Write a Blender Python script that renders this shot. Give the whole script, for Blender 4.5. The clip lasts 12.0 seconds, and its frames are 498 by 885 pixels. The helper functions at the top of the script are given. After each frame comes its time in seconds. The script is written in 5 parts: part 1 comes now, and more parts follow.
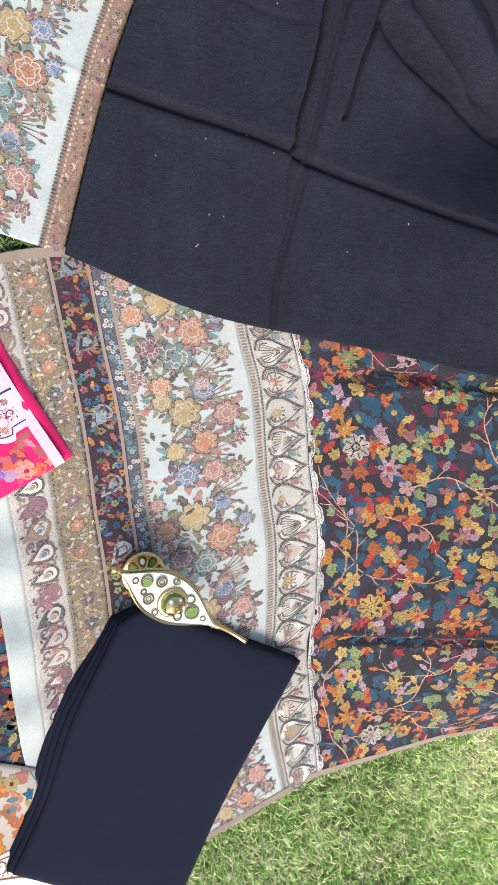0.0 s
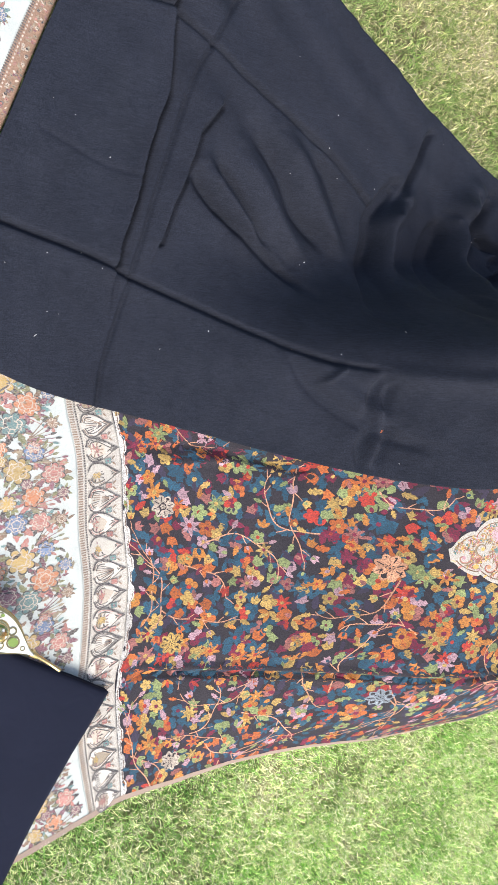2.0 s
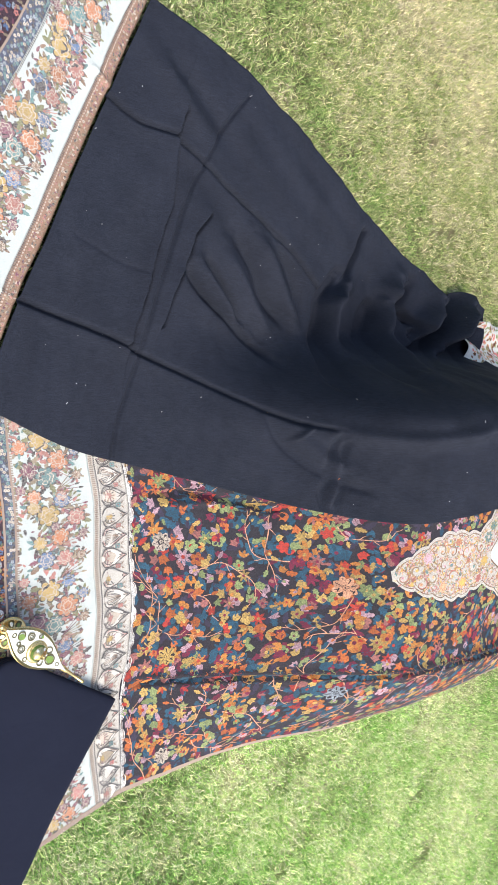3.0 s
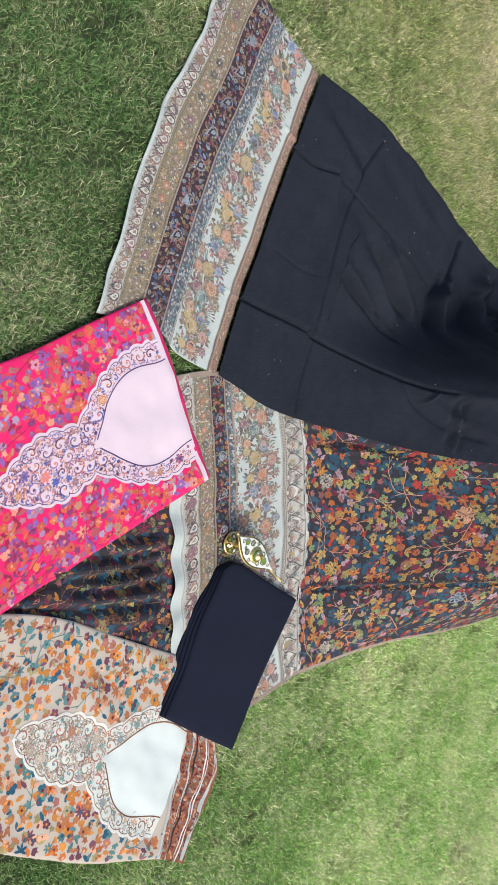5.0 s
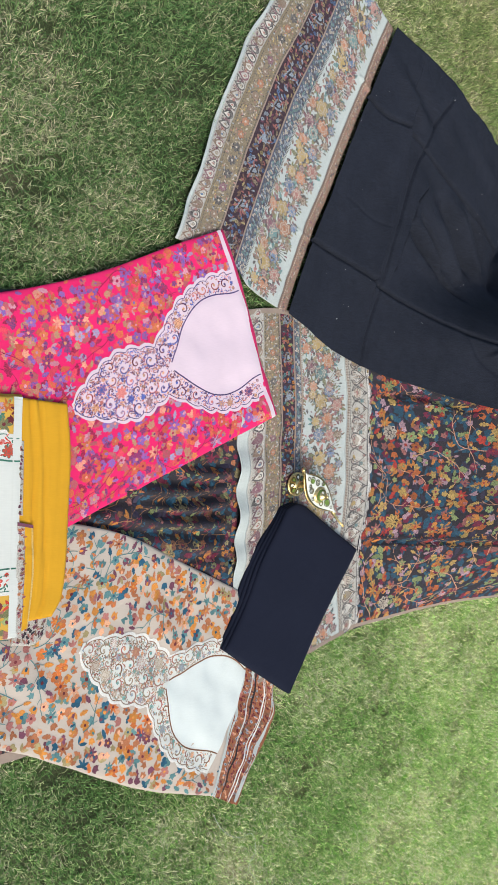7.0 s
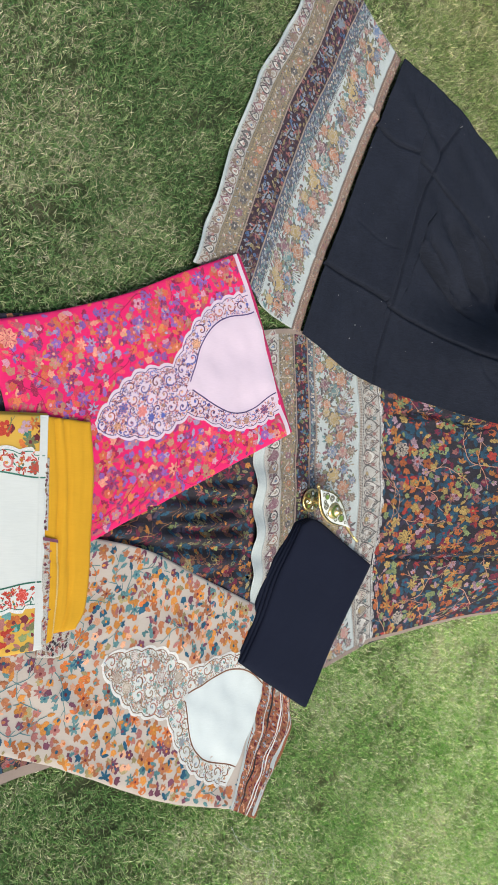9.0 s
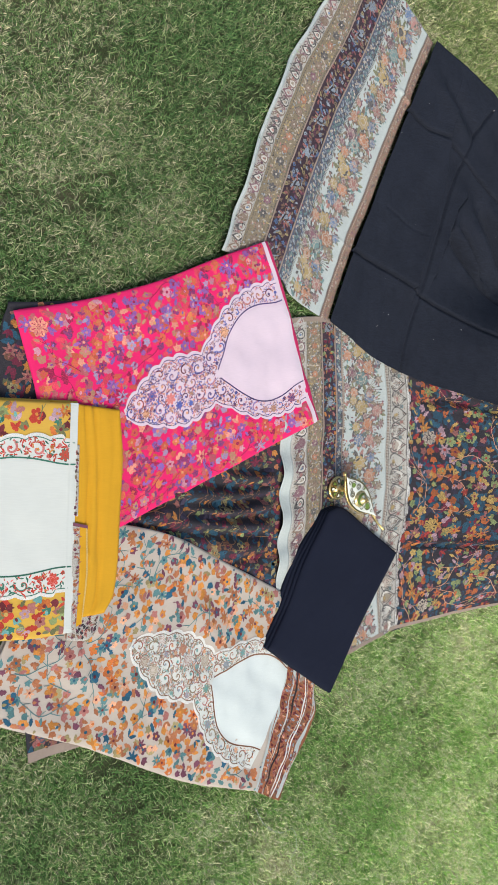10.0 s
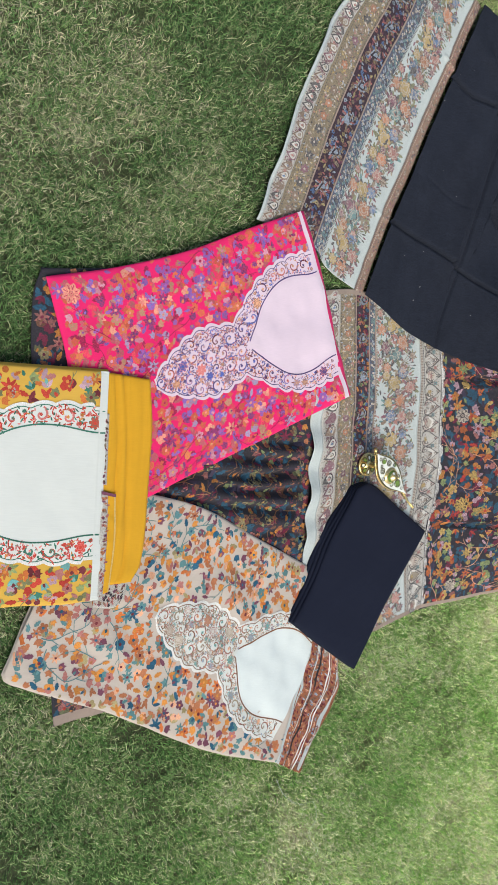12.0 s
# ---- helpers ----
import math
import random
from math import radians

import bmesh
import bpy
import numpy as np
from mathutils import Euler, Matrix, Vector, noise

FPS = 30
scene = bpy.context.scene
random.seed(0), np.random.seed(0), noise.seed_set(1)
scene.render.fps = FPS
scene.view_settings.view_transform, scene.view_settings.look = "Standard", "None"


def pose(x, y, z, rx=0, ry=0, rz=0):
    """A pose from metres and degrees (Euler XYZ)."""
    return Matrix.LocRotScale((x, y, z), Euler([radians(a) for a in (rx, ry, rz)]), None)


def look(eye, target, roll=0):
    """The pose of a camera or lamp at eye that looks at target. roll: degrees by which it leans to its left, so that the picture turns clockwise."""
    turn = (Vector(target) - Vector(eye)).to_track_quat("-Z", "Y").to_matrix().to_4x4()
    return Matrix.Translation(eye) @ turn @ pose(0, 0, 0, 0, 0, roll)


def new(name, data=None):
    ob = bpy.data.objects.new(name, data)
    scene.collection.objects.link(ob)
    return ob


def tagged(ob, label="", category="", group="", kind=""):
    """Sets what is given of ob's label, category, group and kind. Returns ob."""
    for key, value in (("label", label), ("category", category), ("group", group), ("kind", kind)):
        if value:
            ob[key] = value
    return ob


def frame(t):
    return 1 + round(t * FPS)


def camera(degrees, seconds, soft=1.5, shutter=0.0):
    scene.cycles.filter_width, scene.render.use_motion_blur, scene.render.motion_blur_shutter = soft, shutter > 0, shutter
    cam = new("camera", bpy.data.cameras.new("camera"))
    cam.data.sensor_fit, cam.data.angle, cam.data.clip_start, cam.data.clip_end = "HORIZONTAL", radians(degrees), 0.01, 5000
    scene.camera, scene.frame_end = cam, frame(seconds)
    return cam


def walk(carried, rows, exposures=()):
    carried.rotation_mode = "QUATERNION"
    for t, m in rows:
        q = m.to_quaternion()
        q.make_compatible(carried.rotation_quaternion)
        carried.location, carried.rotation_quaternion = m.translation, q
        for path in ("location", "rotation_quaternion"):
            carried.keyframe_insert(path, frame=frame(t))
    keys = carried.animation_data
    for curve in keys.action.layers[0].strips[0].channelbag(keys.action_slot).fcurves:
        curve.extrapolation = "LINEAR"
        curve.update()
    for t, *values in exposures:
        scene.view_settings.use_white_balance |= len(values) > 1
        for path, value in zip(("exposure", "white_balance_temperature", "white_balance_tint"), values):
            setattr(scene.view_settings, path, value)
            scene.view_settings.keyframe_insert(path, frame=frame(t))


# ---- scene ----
cam = camera(36.58, 12.0, soft=1.0)
ROWS = [
    (0.0, 0.0000, 0.0000, 1.2000, -12.403, -22.919, 0.001),
    (0.5, -0.0466, -0.0146, 1.3006, -11.939, -23.022, 2.405),
    (1.0, -0.0850, -0.0066, 1.3730, -10.232, -25.213, 2.962),
    (1.5, -0.1016, 0.0023, 1.4242, -8.960, -28.856, 3.675),
    (2.0, -0.0806, 0.0118, 1.4932, -8.239, -34.096, 4.736),
    (2.5, -0.1513, 0.0458, 1.5741, -8.180, -39.673, 5.813),
    (3.0, -0.4962, 0.1083, 1.6213, -8.110, -42.823, 6.339),
    (3.2, -0.6262, 0.1200, 1.6272, -8.121, -43.431, 6.427),
    (4.8, -1.2222, -0.0415, 1.7801, -6.973, -42.503, 4.821),
    (5.0, -1.2737, -0.0286, 1.7743, -6.706, -42.426, 4.848),
    (5.5, -1.3507, -0.0677, 1.7684, -6.225, -41.699, 5.183),
    (6.0, -1.3366, -0.1996, 1.7606, -6.116, -40.823, 5.861),
    (6.5, -1.3383, -0.2685, 1.7518, -6.140, -39.926, 6.473),
    (7.0, -1.3435, -0.3050, 1.7496, -5.908, -39.390, 6.691),
    (9.0, -1.3980, -0.3189, 1.7785, -3.972, -38.831, 6.197),
    (9.5, -1.4035, -0.3140, 1.7883, -4.454, -38.006, 6.293),
    (10.0, -1.4100, -0.3065, 1.7843, -5.435, -36.874, 6.527),
    (10.5, -1.4168, -0.3012, 1.7772, -6.587, -35.791, 6.870),
    (11.0, -1.4159, -0.3029, 1.7723, -7.399, -35.078, 7.218),
    (11.5, -1.4057, -0.3068, 1.7747, -7.931, -34.667, 7.584),
    (12.0, -1.4005, -0.3145, 1.7695, -8.142, -34.499, 7.972),
]
EXPOSE = [(0.0, 1.0, 6600, 8), (1.0, 1.02, 6600, 8), (1.5, 1.18, 6600, 8), (2.0, 1.33, 6600, 9), (2.5, 1.43, 6600, 9), (3.2, 1.24, 6500, 8), (4.8, 0.70, 6500, 5), (6.0, 0.63, 6500, 4), (9.0, 0.55, 6500, 4), (12.0, 0.52, 6500, 4)]
walk(cam, [(t, pose(x, y, z, rx, ry, rz)) for t, x, y, z, rx, ry, rz in ROWS], EXPOSE)

# ---- light: high thin cloud over an open lawn ----
SUN_EL, SUN_AZ = 55.0, 198.0
world = bpy.data.worlds.new("sky")
scene.world = world
world.use_nodes = True
wn = world.node_tree
sky = wn.nodes.new("ShaderNodeTexSky")
sky.sky_type, sky.sun_disc = "NISHITA", False
sky.sun_elevation, sky.sun_rotation = radians(SUN_EL), radians(SUN_AZ)
sky.air_density, sky.dust_density = 1.0, 3.0
wn.nodes["Background"].inputs["Strength"].default_value = 0.112
wn.links.new(sky.outputs[0], wn.nodes["Background"].inputs["Color"])
sun_data = bpy.data.lights.new("sun", "SUN")
sun_data.energy, sun_data.angle, sun_data.color = 1.65, radians(28), (1.0, 0.97, 0.93)
sun = new("sun", sun_data)
sx, sy = math.sin(radians(SUN_AZ)), math.cos(radians(SUN_AZ))
ce, se = math.cos(radians(SUN_EL)), math.sin(radians(SUN_EL))
sun.matrix_world = look((6 * sx * ce, 6 * sy * ce, 6 * se), (0, 0, 0))


# ---- materials ----
def node(nt, kind, **values):
    n = nt.nodes.new(kind)
    for k, v in values.items():
        n.inputs[k].default_value = v
    return n


def cloth_mat(name, rgb, rough=0.85, weave=900.0, vary=0.12, island=0.0, bump=0.25, sheen=0.04, streak=0.06, spec=0.15, crumple=14.0, thread=0.0, over=None, share=0.0, relief=0.006):
    """Woven cloth: thread relief, slubs along the warp, and soft uneven dye."""
    m = bpy.data.materials.new(name)
    m.use_nodes = True
    nt = m.node_tree
    b = nt.nodes["Principled BSDF"]
    b.inputs["Roughness"].default_value = rough
    b.inputs["Specular IOR Level"].default_value = spec
    b.inputs["Sheen Weight"].default_value = sheen
    b.inputs["Sheen Roughness"].default_value = 0.5
    tc = nt.nodes.new("ShaderNodeTexCoord")
    big = node(nt, "ShaderNodeTexNoise", Scale=9.0, Detail=4.0, Roughness=0.6)
    nt.links.new(tc.outputs["Object"], big.inputs["Vector"])
    mp = nt.nodes.new("ShaderNodeMapping")
    mp.inputs["Scale"].default_value = (40.0, 600.0, 60.0)
    nt.links.new(tc.outputs["Object"], mp.inputs["Vector"])
    slub = node(nt, "ShaderNodeTexNoise", Scale=1.0, Detail=2.0)
    nt.links.new(mp.outputs[0], slub.inputs["Vector"])
    add = nt.nodes.new("ShaderNodeMath")
    add.operation = "MULTIPLY_ADD"
    add.inputs[1].default_value, add.inputs[2].default_value = vary * 2, 1.0 - vary - streak
    nt.links.new(big.outputs["Fac"], add.inputs[0])
    add2 = nt.nodes.new("ShaderNodeMath")
    add2.operation = "MULTIPLY_ADD"
    add2.inputs[1].default_value = streak * 2
    nt.links.new(slub.outputs["Fac"], add2.inputs[0])
    nt.links.new(add.outputs[0], add2.inputs[2])
    val = add2.outputs[0]
    if island:
        geo = nt.nodes.new("ShaderNodeNewGeometry")
        add3 = nt.nodes.new("ShaderNodeMath")
        add3.operation = "MULTIPLY_ADD"
        add3.inputs[1].default_value = island * 2
        sub = nt.nodes.new("ShaderNodeMath")
        sub.operation = "SUBTRACT"
        sub.inputs[1].default_value = island
        nt.links.new(val, sub.inputs[0])
        nt.links.new(geo.outputs["Random Per Island"], add3.inputs[0])
        nt.links.new(sub.outputs[0], add3.inputs[2])
        val = add3.outputs[0]
    hs = node(nt, "ShaderNodeHueSaturation", Color=(*rgb, 1.0))
    nt.links.new(val, hs.inputs["Value"])
    nt.links.new(hs.outputs[0], b.inputs["Base Color"])
    w = nt.nodes.new("ShaderNodeTexNoise")
    w.inputs["Scale"].default_value, w.inputs["Detail"].default_value = weave, 1.0
    nt.links.new(tc.outputs["Object"], w.inputs["Vector"])
    bp = node(nt, "ShaderNodeBump", Strength=bump, Distance=0.0008)
    nt.links.new(w.outputs["Fac"], bp.inputs["Height"])
    cr = node(nt, "ShaderNodeTexNoise", Scale=crumple, Detail=3.0, Roughness=0.5, Distortion=0.6)
    nt.links.new(tc.outputs["Object"], cr.inputs["Vector"])
    bp2 = node(nt, "ShaderNodeBump", Strength=0.5, Distance=relief)
    nt.links.new(cr.outputs["Fac"], bp2.inputs["Height"])
    nt.links.new(bp2.outputs[0], bp.inputs["Normal"])
    nt.links.new(bp.outputs[0], b.inputs["Normal"])
    if thread:
        fine = node(nt, "ShaderNodeTexNoise", Scale=420.0, Detail=1.0)
        nt.links.new(tc.outputs["Object"], fine.inputs["Vector"])
        mr = node(nt, "ShaderNodeMapRange")
        mr.inputs["From Min"].default_value, mr.inputs["From Max"].default_value = 0.3, 0.7
        mr.inputs["To Min"].default_value, mr.inputs["To Max"].default_value = 1.0 - thread, 1.0 + 0.5 * thread
        nt.links.new(fine.outputs["Fac"], mr.inputs["Value"])
        mu = nt.nodes.new("ShaderNodeMath")
        mu.operation = "MULTIPLY"
        nt.links.new(val, mu.inputs[0])
        nt.links.new(mr.outputs[0], mu.inputs[1])
        nt.links.new(mu.outputs[0], hs.inputs["Value"])
    if over:
        # threads of the ground cloth show between those of the figure, along the weft
        weft = nt.nodes.new("ShaderNodeMapping")
        weft.inputs["Rotation"].default_value = (0.0, 0.0, 1.2)
        weft.inputs["Scale"].default_value = (230.0, 560.0, 300.0)
        nt.links.new(tc.outputs["Object"], weft.inputs["Vector"])
        gap = node(nt, "ShaderNodeTexNoise", Scale=1.0, Detail=2.0, Roughness=0.6)
        nt.links.new(weft.outputs[0], gap.inputs["Vector"])
        rng = node(nt, "ShaderNodeMapRange")
        rng.inputs["From Min"].default_value, rng.inputs["From Max"].default_value = 0.36, 0.66
        rng.inputs["To Min"].default_value, rng.inputs["To Max"].default_value = max(0.0, share - 0.3), min(1.0, share + 0.38)
        nt.links.new(gap.outputs["Fac"], rng.inputs["Value"])
        blend = nt.nodes.new("ShaderNodeMix")
        blend.data_type = "RGBA"
        blend.inputs[7].default_value = (*over, 1.0)
        nt.links.new(rng.outputs[0], blend.inputs["Factor"])
        nt.links.new(hs.outputs[0], blend.inputs[6])
        nt.links.new(blend.outputs[2], b.inputs["Base Color"])
    return m


def metal_mat(name, rgb, rough=0.2):
    m = bpy.data.materials.new(name)
    m.use_nodes = True
    nt = m.node_tree
    b = nt.nodes["Principled BSDF"]
    b.inputs["Metallic"].default_value = 1.0
    b.inputs["Base Color"].default_value = (*rgb, 1)
    n = node(nt, "ShaderNodeTexNoise", Scale=60.0, Detail=3.0)
    r = node(nt, "ShaderNodeMapRange")
    r.inputs["To Min"].default_value, r.inputs["To Max"].default_value = rough * 0.7, rough * 1.5
    nt.links.new(n.outputs["Fac"], r.inputs["Value"])
    nt.links.new(r.outputs[0], b.inputs["Roughness"])
    return m


def gloss_mat(name, rgb, rough=0.25):
    m = bpy.data.materials.new(name)
    m.use_nodes = True
    b = m.node_tree.nodes["Principled BSDF"]
    b.inputs["Roughness"].default_value = rough
    n = node(m.node_tree, "ShaderNodeTexNoise", Scale=45.0, Detail=3.0)
    hs = node(m.node_tree, "ShaderNodeHueSaturation", Color=(*rgb, 1.0))
    r = node(m.node_tree, "ShaderNodeMapRange")
    r.inputs["To Min"].default_value, r.inputs["To Max"].default_value = 0.8, 1.15
    m.node_tree.links.new(n.outputs["Fac"], r.inputs["Value"])
    m.node_tree.links.new(r.outputs[0], hs.inputs["Value"])
    m.node_tree.links.new(hs.outputs[0], b.inputs["Base Color"])
    return m


def lawn_mat(name, stops, scale=1.0, rough=0.75, blade=False):
    """Turf: yellow thatch, green growth and worn patches at several sizes."""
    m = bpy.data.materials.new(name)
    m.use_nodes = True
    nt = m.node_tree
    b = nt.nodes["Principled BSDF"]
    b.inputs["Roughness"].default_value = rough
    b.inputs["Specular IOR Level"].default_value = 0.25
    tc = nt.nodes.new("ShaderNodeTexCoord")
    a = node(nt, "ShaderNodeTexNoise", Scale=1.1 * scale, Detail=3.0, Roughness=0.55)
    c = node(nt, "ShaderNodeTexNoise", Scale=7.0 * scale, Detail=4.0, Roughness=0.65)
    for n in (a, c):
        nt.links.new(tc.outputs["Object"], n.inputs["Vector"])
    mix = nt.nodes.new("ShaderNodeMath")
    mix.operation = "MULTIPLY_ADD"
    mix.inputs[1].default_value = 0.55
    nt.links.new(a.outputs["Fac"], mix.inputs[0])
    half = nt.nodes.new("ShaderNodeMath")
    half.operation = "MULTIPLY"
    half.inputs[1].default_value = 0.45
    nt.links.new(c.outputs["Fac"], half.inputs[0])
    nt.links.new(half.outputs[0], mix.inputs[2])
    wide = nt.nodes.new("ShaderNodeMath")
    wide.operation = "MULTIPLY_ADD"
    wide.inputs[1].default_value, wide.inputs[2].default_value = 1.7, -0.36
    nt.links.new(mix.outputs[0], wide.inputs[0])
    val = wide.outputs[0]
    if blade:
        geo = nt.nodes.new("ShaderNodeNewGeometry")
        rnd = nt.nodes.new("ShaderNodeMath")
        rnd.operation = "MULTIPLY_ADD"
        rnd.inputs[1].default_value, rnd.inputs[2].default_value = 0.80, -0.40
        nt.links.new(geo.outputs["Random Per Island"], rnd.inputs[0])
        s2 = nt.nodes.new("ShaderNodeMath")
        nt.links.new(rnd.outputs[0], s2.inputs[0])
        nt.links.new(val, s2.inputs[1])
        val = s2.outputs[0]
    # greener turf, with mowing sheen put into its colour, turns duller across the lawn
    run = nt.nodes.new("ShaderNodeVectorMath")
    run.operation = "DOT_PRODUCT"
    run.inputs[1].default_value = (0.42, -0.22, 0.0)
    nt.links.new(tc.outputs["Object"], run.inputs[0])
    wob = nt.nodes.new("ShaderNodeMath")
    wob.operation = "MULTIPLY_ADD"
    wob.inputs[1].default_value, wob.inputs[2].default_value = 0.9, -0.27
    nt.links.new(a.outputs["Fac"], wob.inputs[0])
    lush_sheen = nt.nodes.new("ShaderNodeMath")
    lush_sheen.use_clamp = True
    nt.links.new(run.outputs["Value"], lush_sheen.inputs[0])
    nt.links.new(wob.outputs[0], lush_sheen.inputs[1])
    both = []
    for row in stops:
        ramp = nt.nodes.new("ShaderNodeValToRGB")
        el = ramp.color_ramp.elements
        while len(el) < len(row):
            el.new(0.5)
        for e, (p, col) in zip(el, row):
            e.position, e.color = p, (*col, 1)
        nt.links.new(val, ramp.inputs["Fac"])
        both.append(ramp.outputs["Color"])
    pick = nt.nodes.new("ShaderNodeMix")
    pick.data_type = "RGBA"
    nt.links.new(lush_sheen.outputs[0], pick.inputs["Factor"])
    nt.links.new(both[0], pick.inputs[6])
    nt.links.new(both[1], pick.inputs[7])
    # a drier, straw-coloured stretch
    run2 = nt.nodes.new("ShaderNodeVectorMath")
    run2.operation = "DOT_PRODUCT"
    run2.inputs[1].default_value = (0.55, 0.60, 0.0)
    nt.links.new(tc.outputs["Object"], run2.inputs[0])
    wob2 = nt.nodes.new("ShaderNodeMath")
    wob2.operation = "MULTIPLY_ADD"
    wob2.inputs[1].default_value, wob2.inputs[2].default_value = 1.6, -1.3
    nt.links.new(c.outputs["Fac"], wob2.inputs[0])
    dry = nt.nodes.new("ShaderNodeMath")
    dry.use_clamp = True
    nt.links.new(run2.outputs["Value"], dry.inputs[0])
    nt.links.new(wob2.outputs[0], dry.inputs[1])
    pick2 = nt.nodes.new("ShaderNodeMix")
    pick2.data_type = "RGBA"
    nt.links.new(dry.outputs[0], pick2.inputs["Factor"])
    nt.links.new(pick.outputs[2], pick2.inputs[6])
    nt.links.new(both[2], pick2.inputs[7])
    nt.links.new(pick2.outputs[2], b.inputs["Base Color"])
    if blade:
        # young and withered blades differ in depth of colour
        other = nt.nodes.new("ShaderNodeMath")
        other.operation = "MULTIPLY"
        other.inputs[1].default_value = 17.3
        nt.links.new(geo.outputs["Random Per Island"], other.inputs[0])
        part_of = nt.nodes.new("ShaderNodeMath")
        part_of.operation = "FRACT"
        nt.links.new(other.outputs[0], part_of.inputs[0])
        span = node(nt, "ShaderNodeMapRange")
        span.inputs["To Min"].default_value, span.inputs["To Max"].default_value = 0.45, 1.65
        nt.links.new(part_of.outputs[0], span.inputs["Value"])
        tone = nt.nodes.new("ShaderNodeHueSaturation")
        nt.links.new(pick2.outputs[2], tone.inputs["Color"])
        nt.links.new(span.outputs[0], tone.inputs["Value"])
        nt.links.new(tone.outputs[0], b.inputs["Base Color"])
        # light also comes through the thin blades
        thin = nt.nodes.new("ShaderNodeBsdfTranslucent")
        nt.links.new(tone.outputs[0], thin.inputs["Color"])
        blend = nt.nodes.new("ShaderNodeMixShader")
        blend.inputs[0].default_value = 0.35
        nt.links.new(b.outputs[0], blend.inputs[1])
        nt.links.new(thin.outputs[0], blend.inputs[2])
        nt.links.new(blend.outputs[0], nt.nodes["Material Output"].inputs["Surface"])
    if not blade:
        f = node(nt, "ShaderNodeTexNoise", Scale=170.0, Detail=5.0, Roughness=0.75, Distortion=1.5)
        nt.links.new(tc.outputs["Object"], f.inputs["Vector"])
        # thatch and crumbs of earth
        crumb = node(nt, "ShaderNodeMapRange")
        crumb.inputs["From Min"].default_value, crumb.inputs["From Max"].default_value = 0.34, 0.66
        crumb.inputs["To Min"].default_value, crumb.inputs["To Max"].default_value = 0.35, 1.75
        nt.links.new(f.outputs["Fac"], crumb.inputs["Value"])
        grain = nt.nodes.new("ShaderNodeHueSaturation")
        nt.links.new(pick2.outputs[2], grain.inputs["Color"])
        nt.links.new(crumb.outputs[0], grain.inputs["Value"])
        nt.links.new(grain.outputs[0], b.inputs["Base Color"])
        bp = node(nt, "ShaderNodeBump", Strength=0.9, Distance=0.01)
        nt.links.new(f.outputs["Fac"], bp.inputs["Height"])
        nt.links.new(bp.outputs[0], b.inputs["Normal"])
    return m


# rows: duller turf, greener turf with the mowing sheen in its colour, dry turf
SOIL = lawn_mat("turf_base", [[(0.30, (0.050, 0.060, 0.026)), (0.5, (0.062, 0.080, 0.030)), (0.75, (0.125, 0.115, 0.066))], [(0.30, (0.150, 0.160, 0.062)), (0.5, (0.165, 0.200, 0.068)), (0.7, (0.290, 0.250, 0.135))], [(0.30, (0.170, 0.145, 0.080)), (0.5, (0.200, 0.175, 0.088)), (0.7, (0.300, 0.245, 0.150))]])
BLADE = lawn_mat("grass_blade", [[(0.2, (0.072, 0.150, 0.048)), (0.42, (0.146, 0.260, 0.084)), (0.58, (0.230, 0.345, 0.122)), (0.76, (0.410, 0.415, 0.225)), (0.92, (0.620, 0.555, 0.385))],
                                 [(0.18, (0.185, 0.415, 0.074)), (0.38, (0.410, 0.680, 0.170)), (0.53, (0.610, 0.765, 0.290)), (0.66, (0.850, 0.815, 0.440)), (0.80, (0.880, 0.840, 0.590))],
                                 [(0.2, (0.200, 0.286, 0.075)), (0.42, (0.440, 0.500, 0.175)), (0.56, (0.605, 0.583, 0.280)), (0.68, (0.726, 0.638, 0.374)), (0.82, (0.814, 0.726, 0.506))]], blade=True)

BLACK = cloth_mat("black_cotton", (0.0195, 0.0220, 0.0315), rough=0.85, vary=0.32, sheen=0.0, streak=0.45, spec=0.1, thread=0.35)
NAVY = cloth_mat("blue_black_cotton", (0.0110, 0.0130, 0.0245), rough=0.85, vary=0.12, sheen=0.02, streak=0.08, spec=0.08)
DARK = cloth_mat("charcoal_print_ground", (0.036, 0.032, 0.038), vary=0.3, thread=0.3)
PINK = cloth_mat("hot_pink_cotton", (0.72, 0.02, 0.13), vary=0.1)
PALE = cloth_mat("pale_pink_lining", (0.66, 0.52, 0.58), vary=0.05, relief=0.003)
CREAM = cloth_mat("beige_cotton", (0.47, 0.395, 0.33), vary=0.08)
WHITE = cloth_mat("off_white_cotton", (0.46, 0.485, 0.455), vary=0.08, thread=0.12)
LINEN = cloth_mat("white_neck_lining", (0.60, 0.63, 0.60), vary=0.05, thread=0.05, relief=0.0015)
ECRU = cloth_mat("ecru_woven_band", (0.45, 0.415, 0.365), vary=0.15, thread=0.35)
IVORY = cloth_mat("ivory_cotton", (0.60, 0.60, 0.55), vary=0.06, relief=0.002)
YELLOW = cloth_mat("mustard_print_ground", (0.60, 0.355, 0.06), vary=0.08)
MUSTARD = cloth_mat("plain_mustard_cotton", (0.58, 0.295, 0.018), vary=0.08)
OLIVE = cloth_mat("olive_woven_band", (0.25, 0.20, 0.135), vary=0.2, thread=0.45)
PLUM = cloth_mat("dark_plum_woven_band", (0.055, 0.035, 0.045), vary=0.3, thread=0.45)
STEEL = cloth_mat("blue_grey_woven_band", (0.10, 0.11, 0.15), vary=0.2, thread=0.4)
TAUPE = cloth_mat("taupe_woven_edge", (0.29, 0.22, 0.175), vary=0.2)
RUST = cloth_mat("rust_woven_band", (0.32, 0.12, 0.06), vary=0.25, thread=0.3)
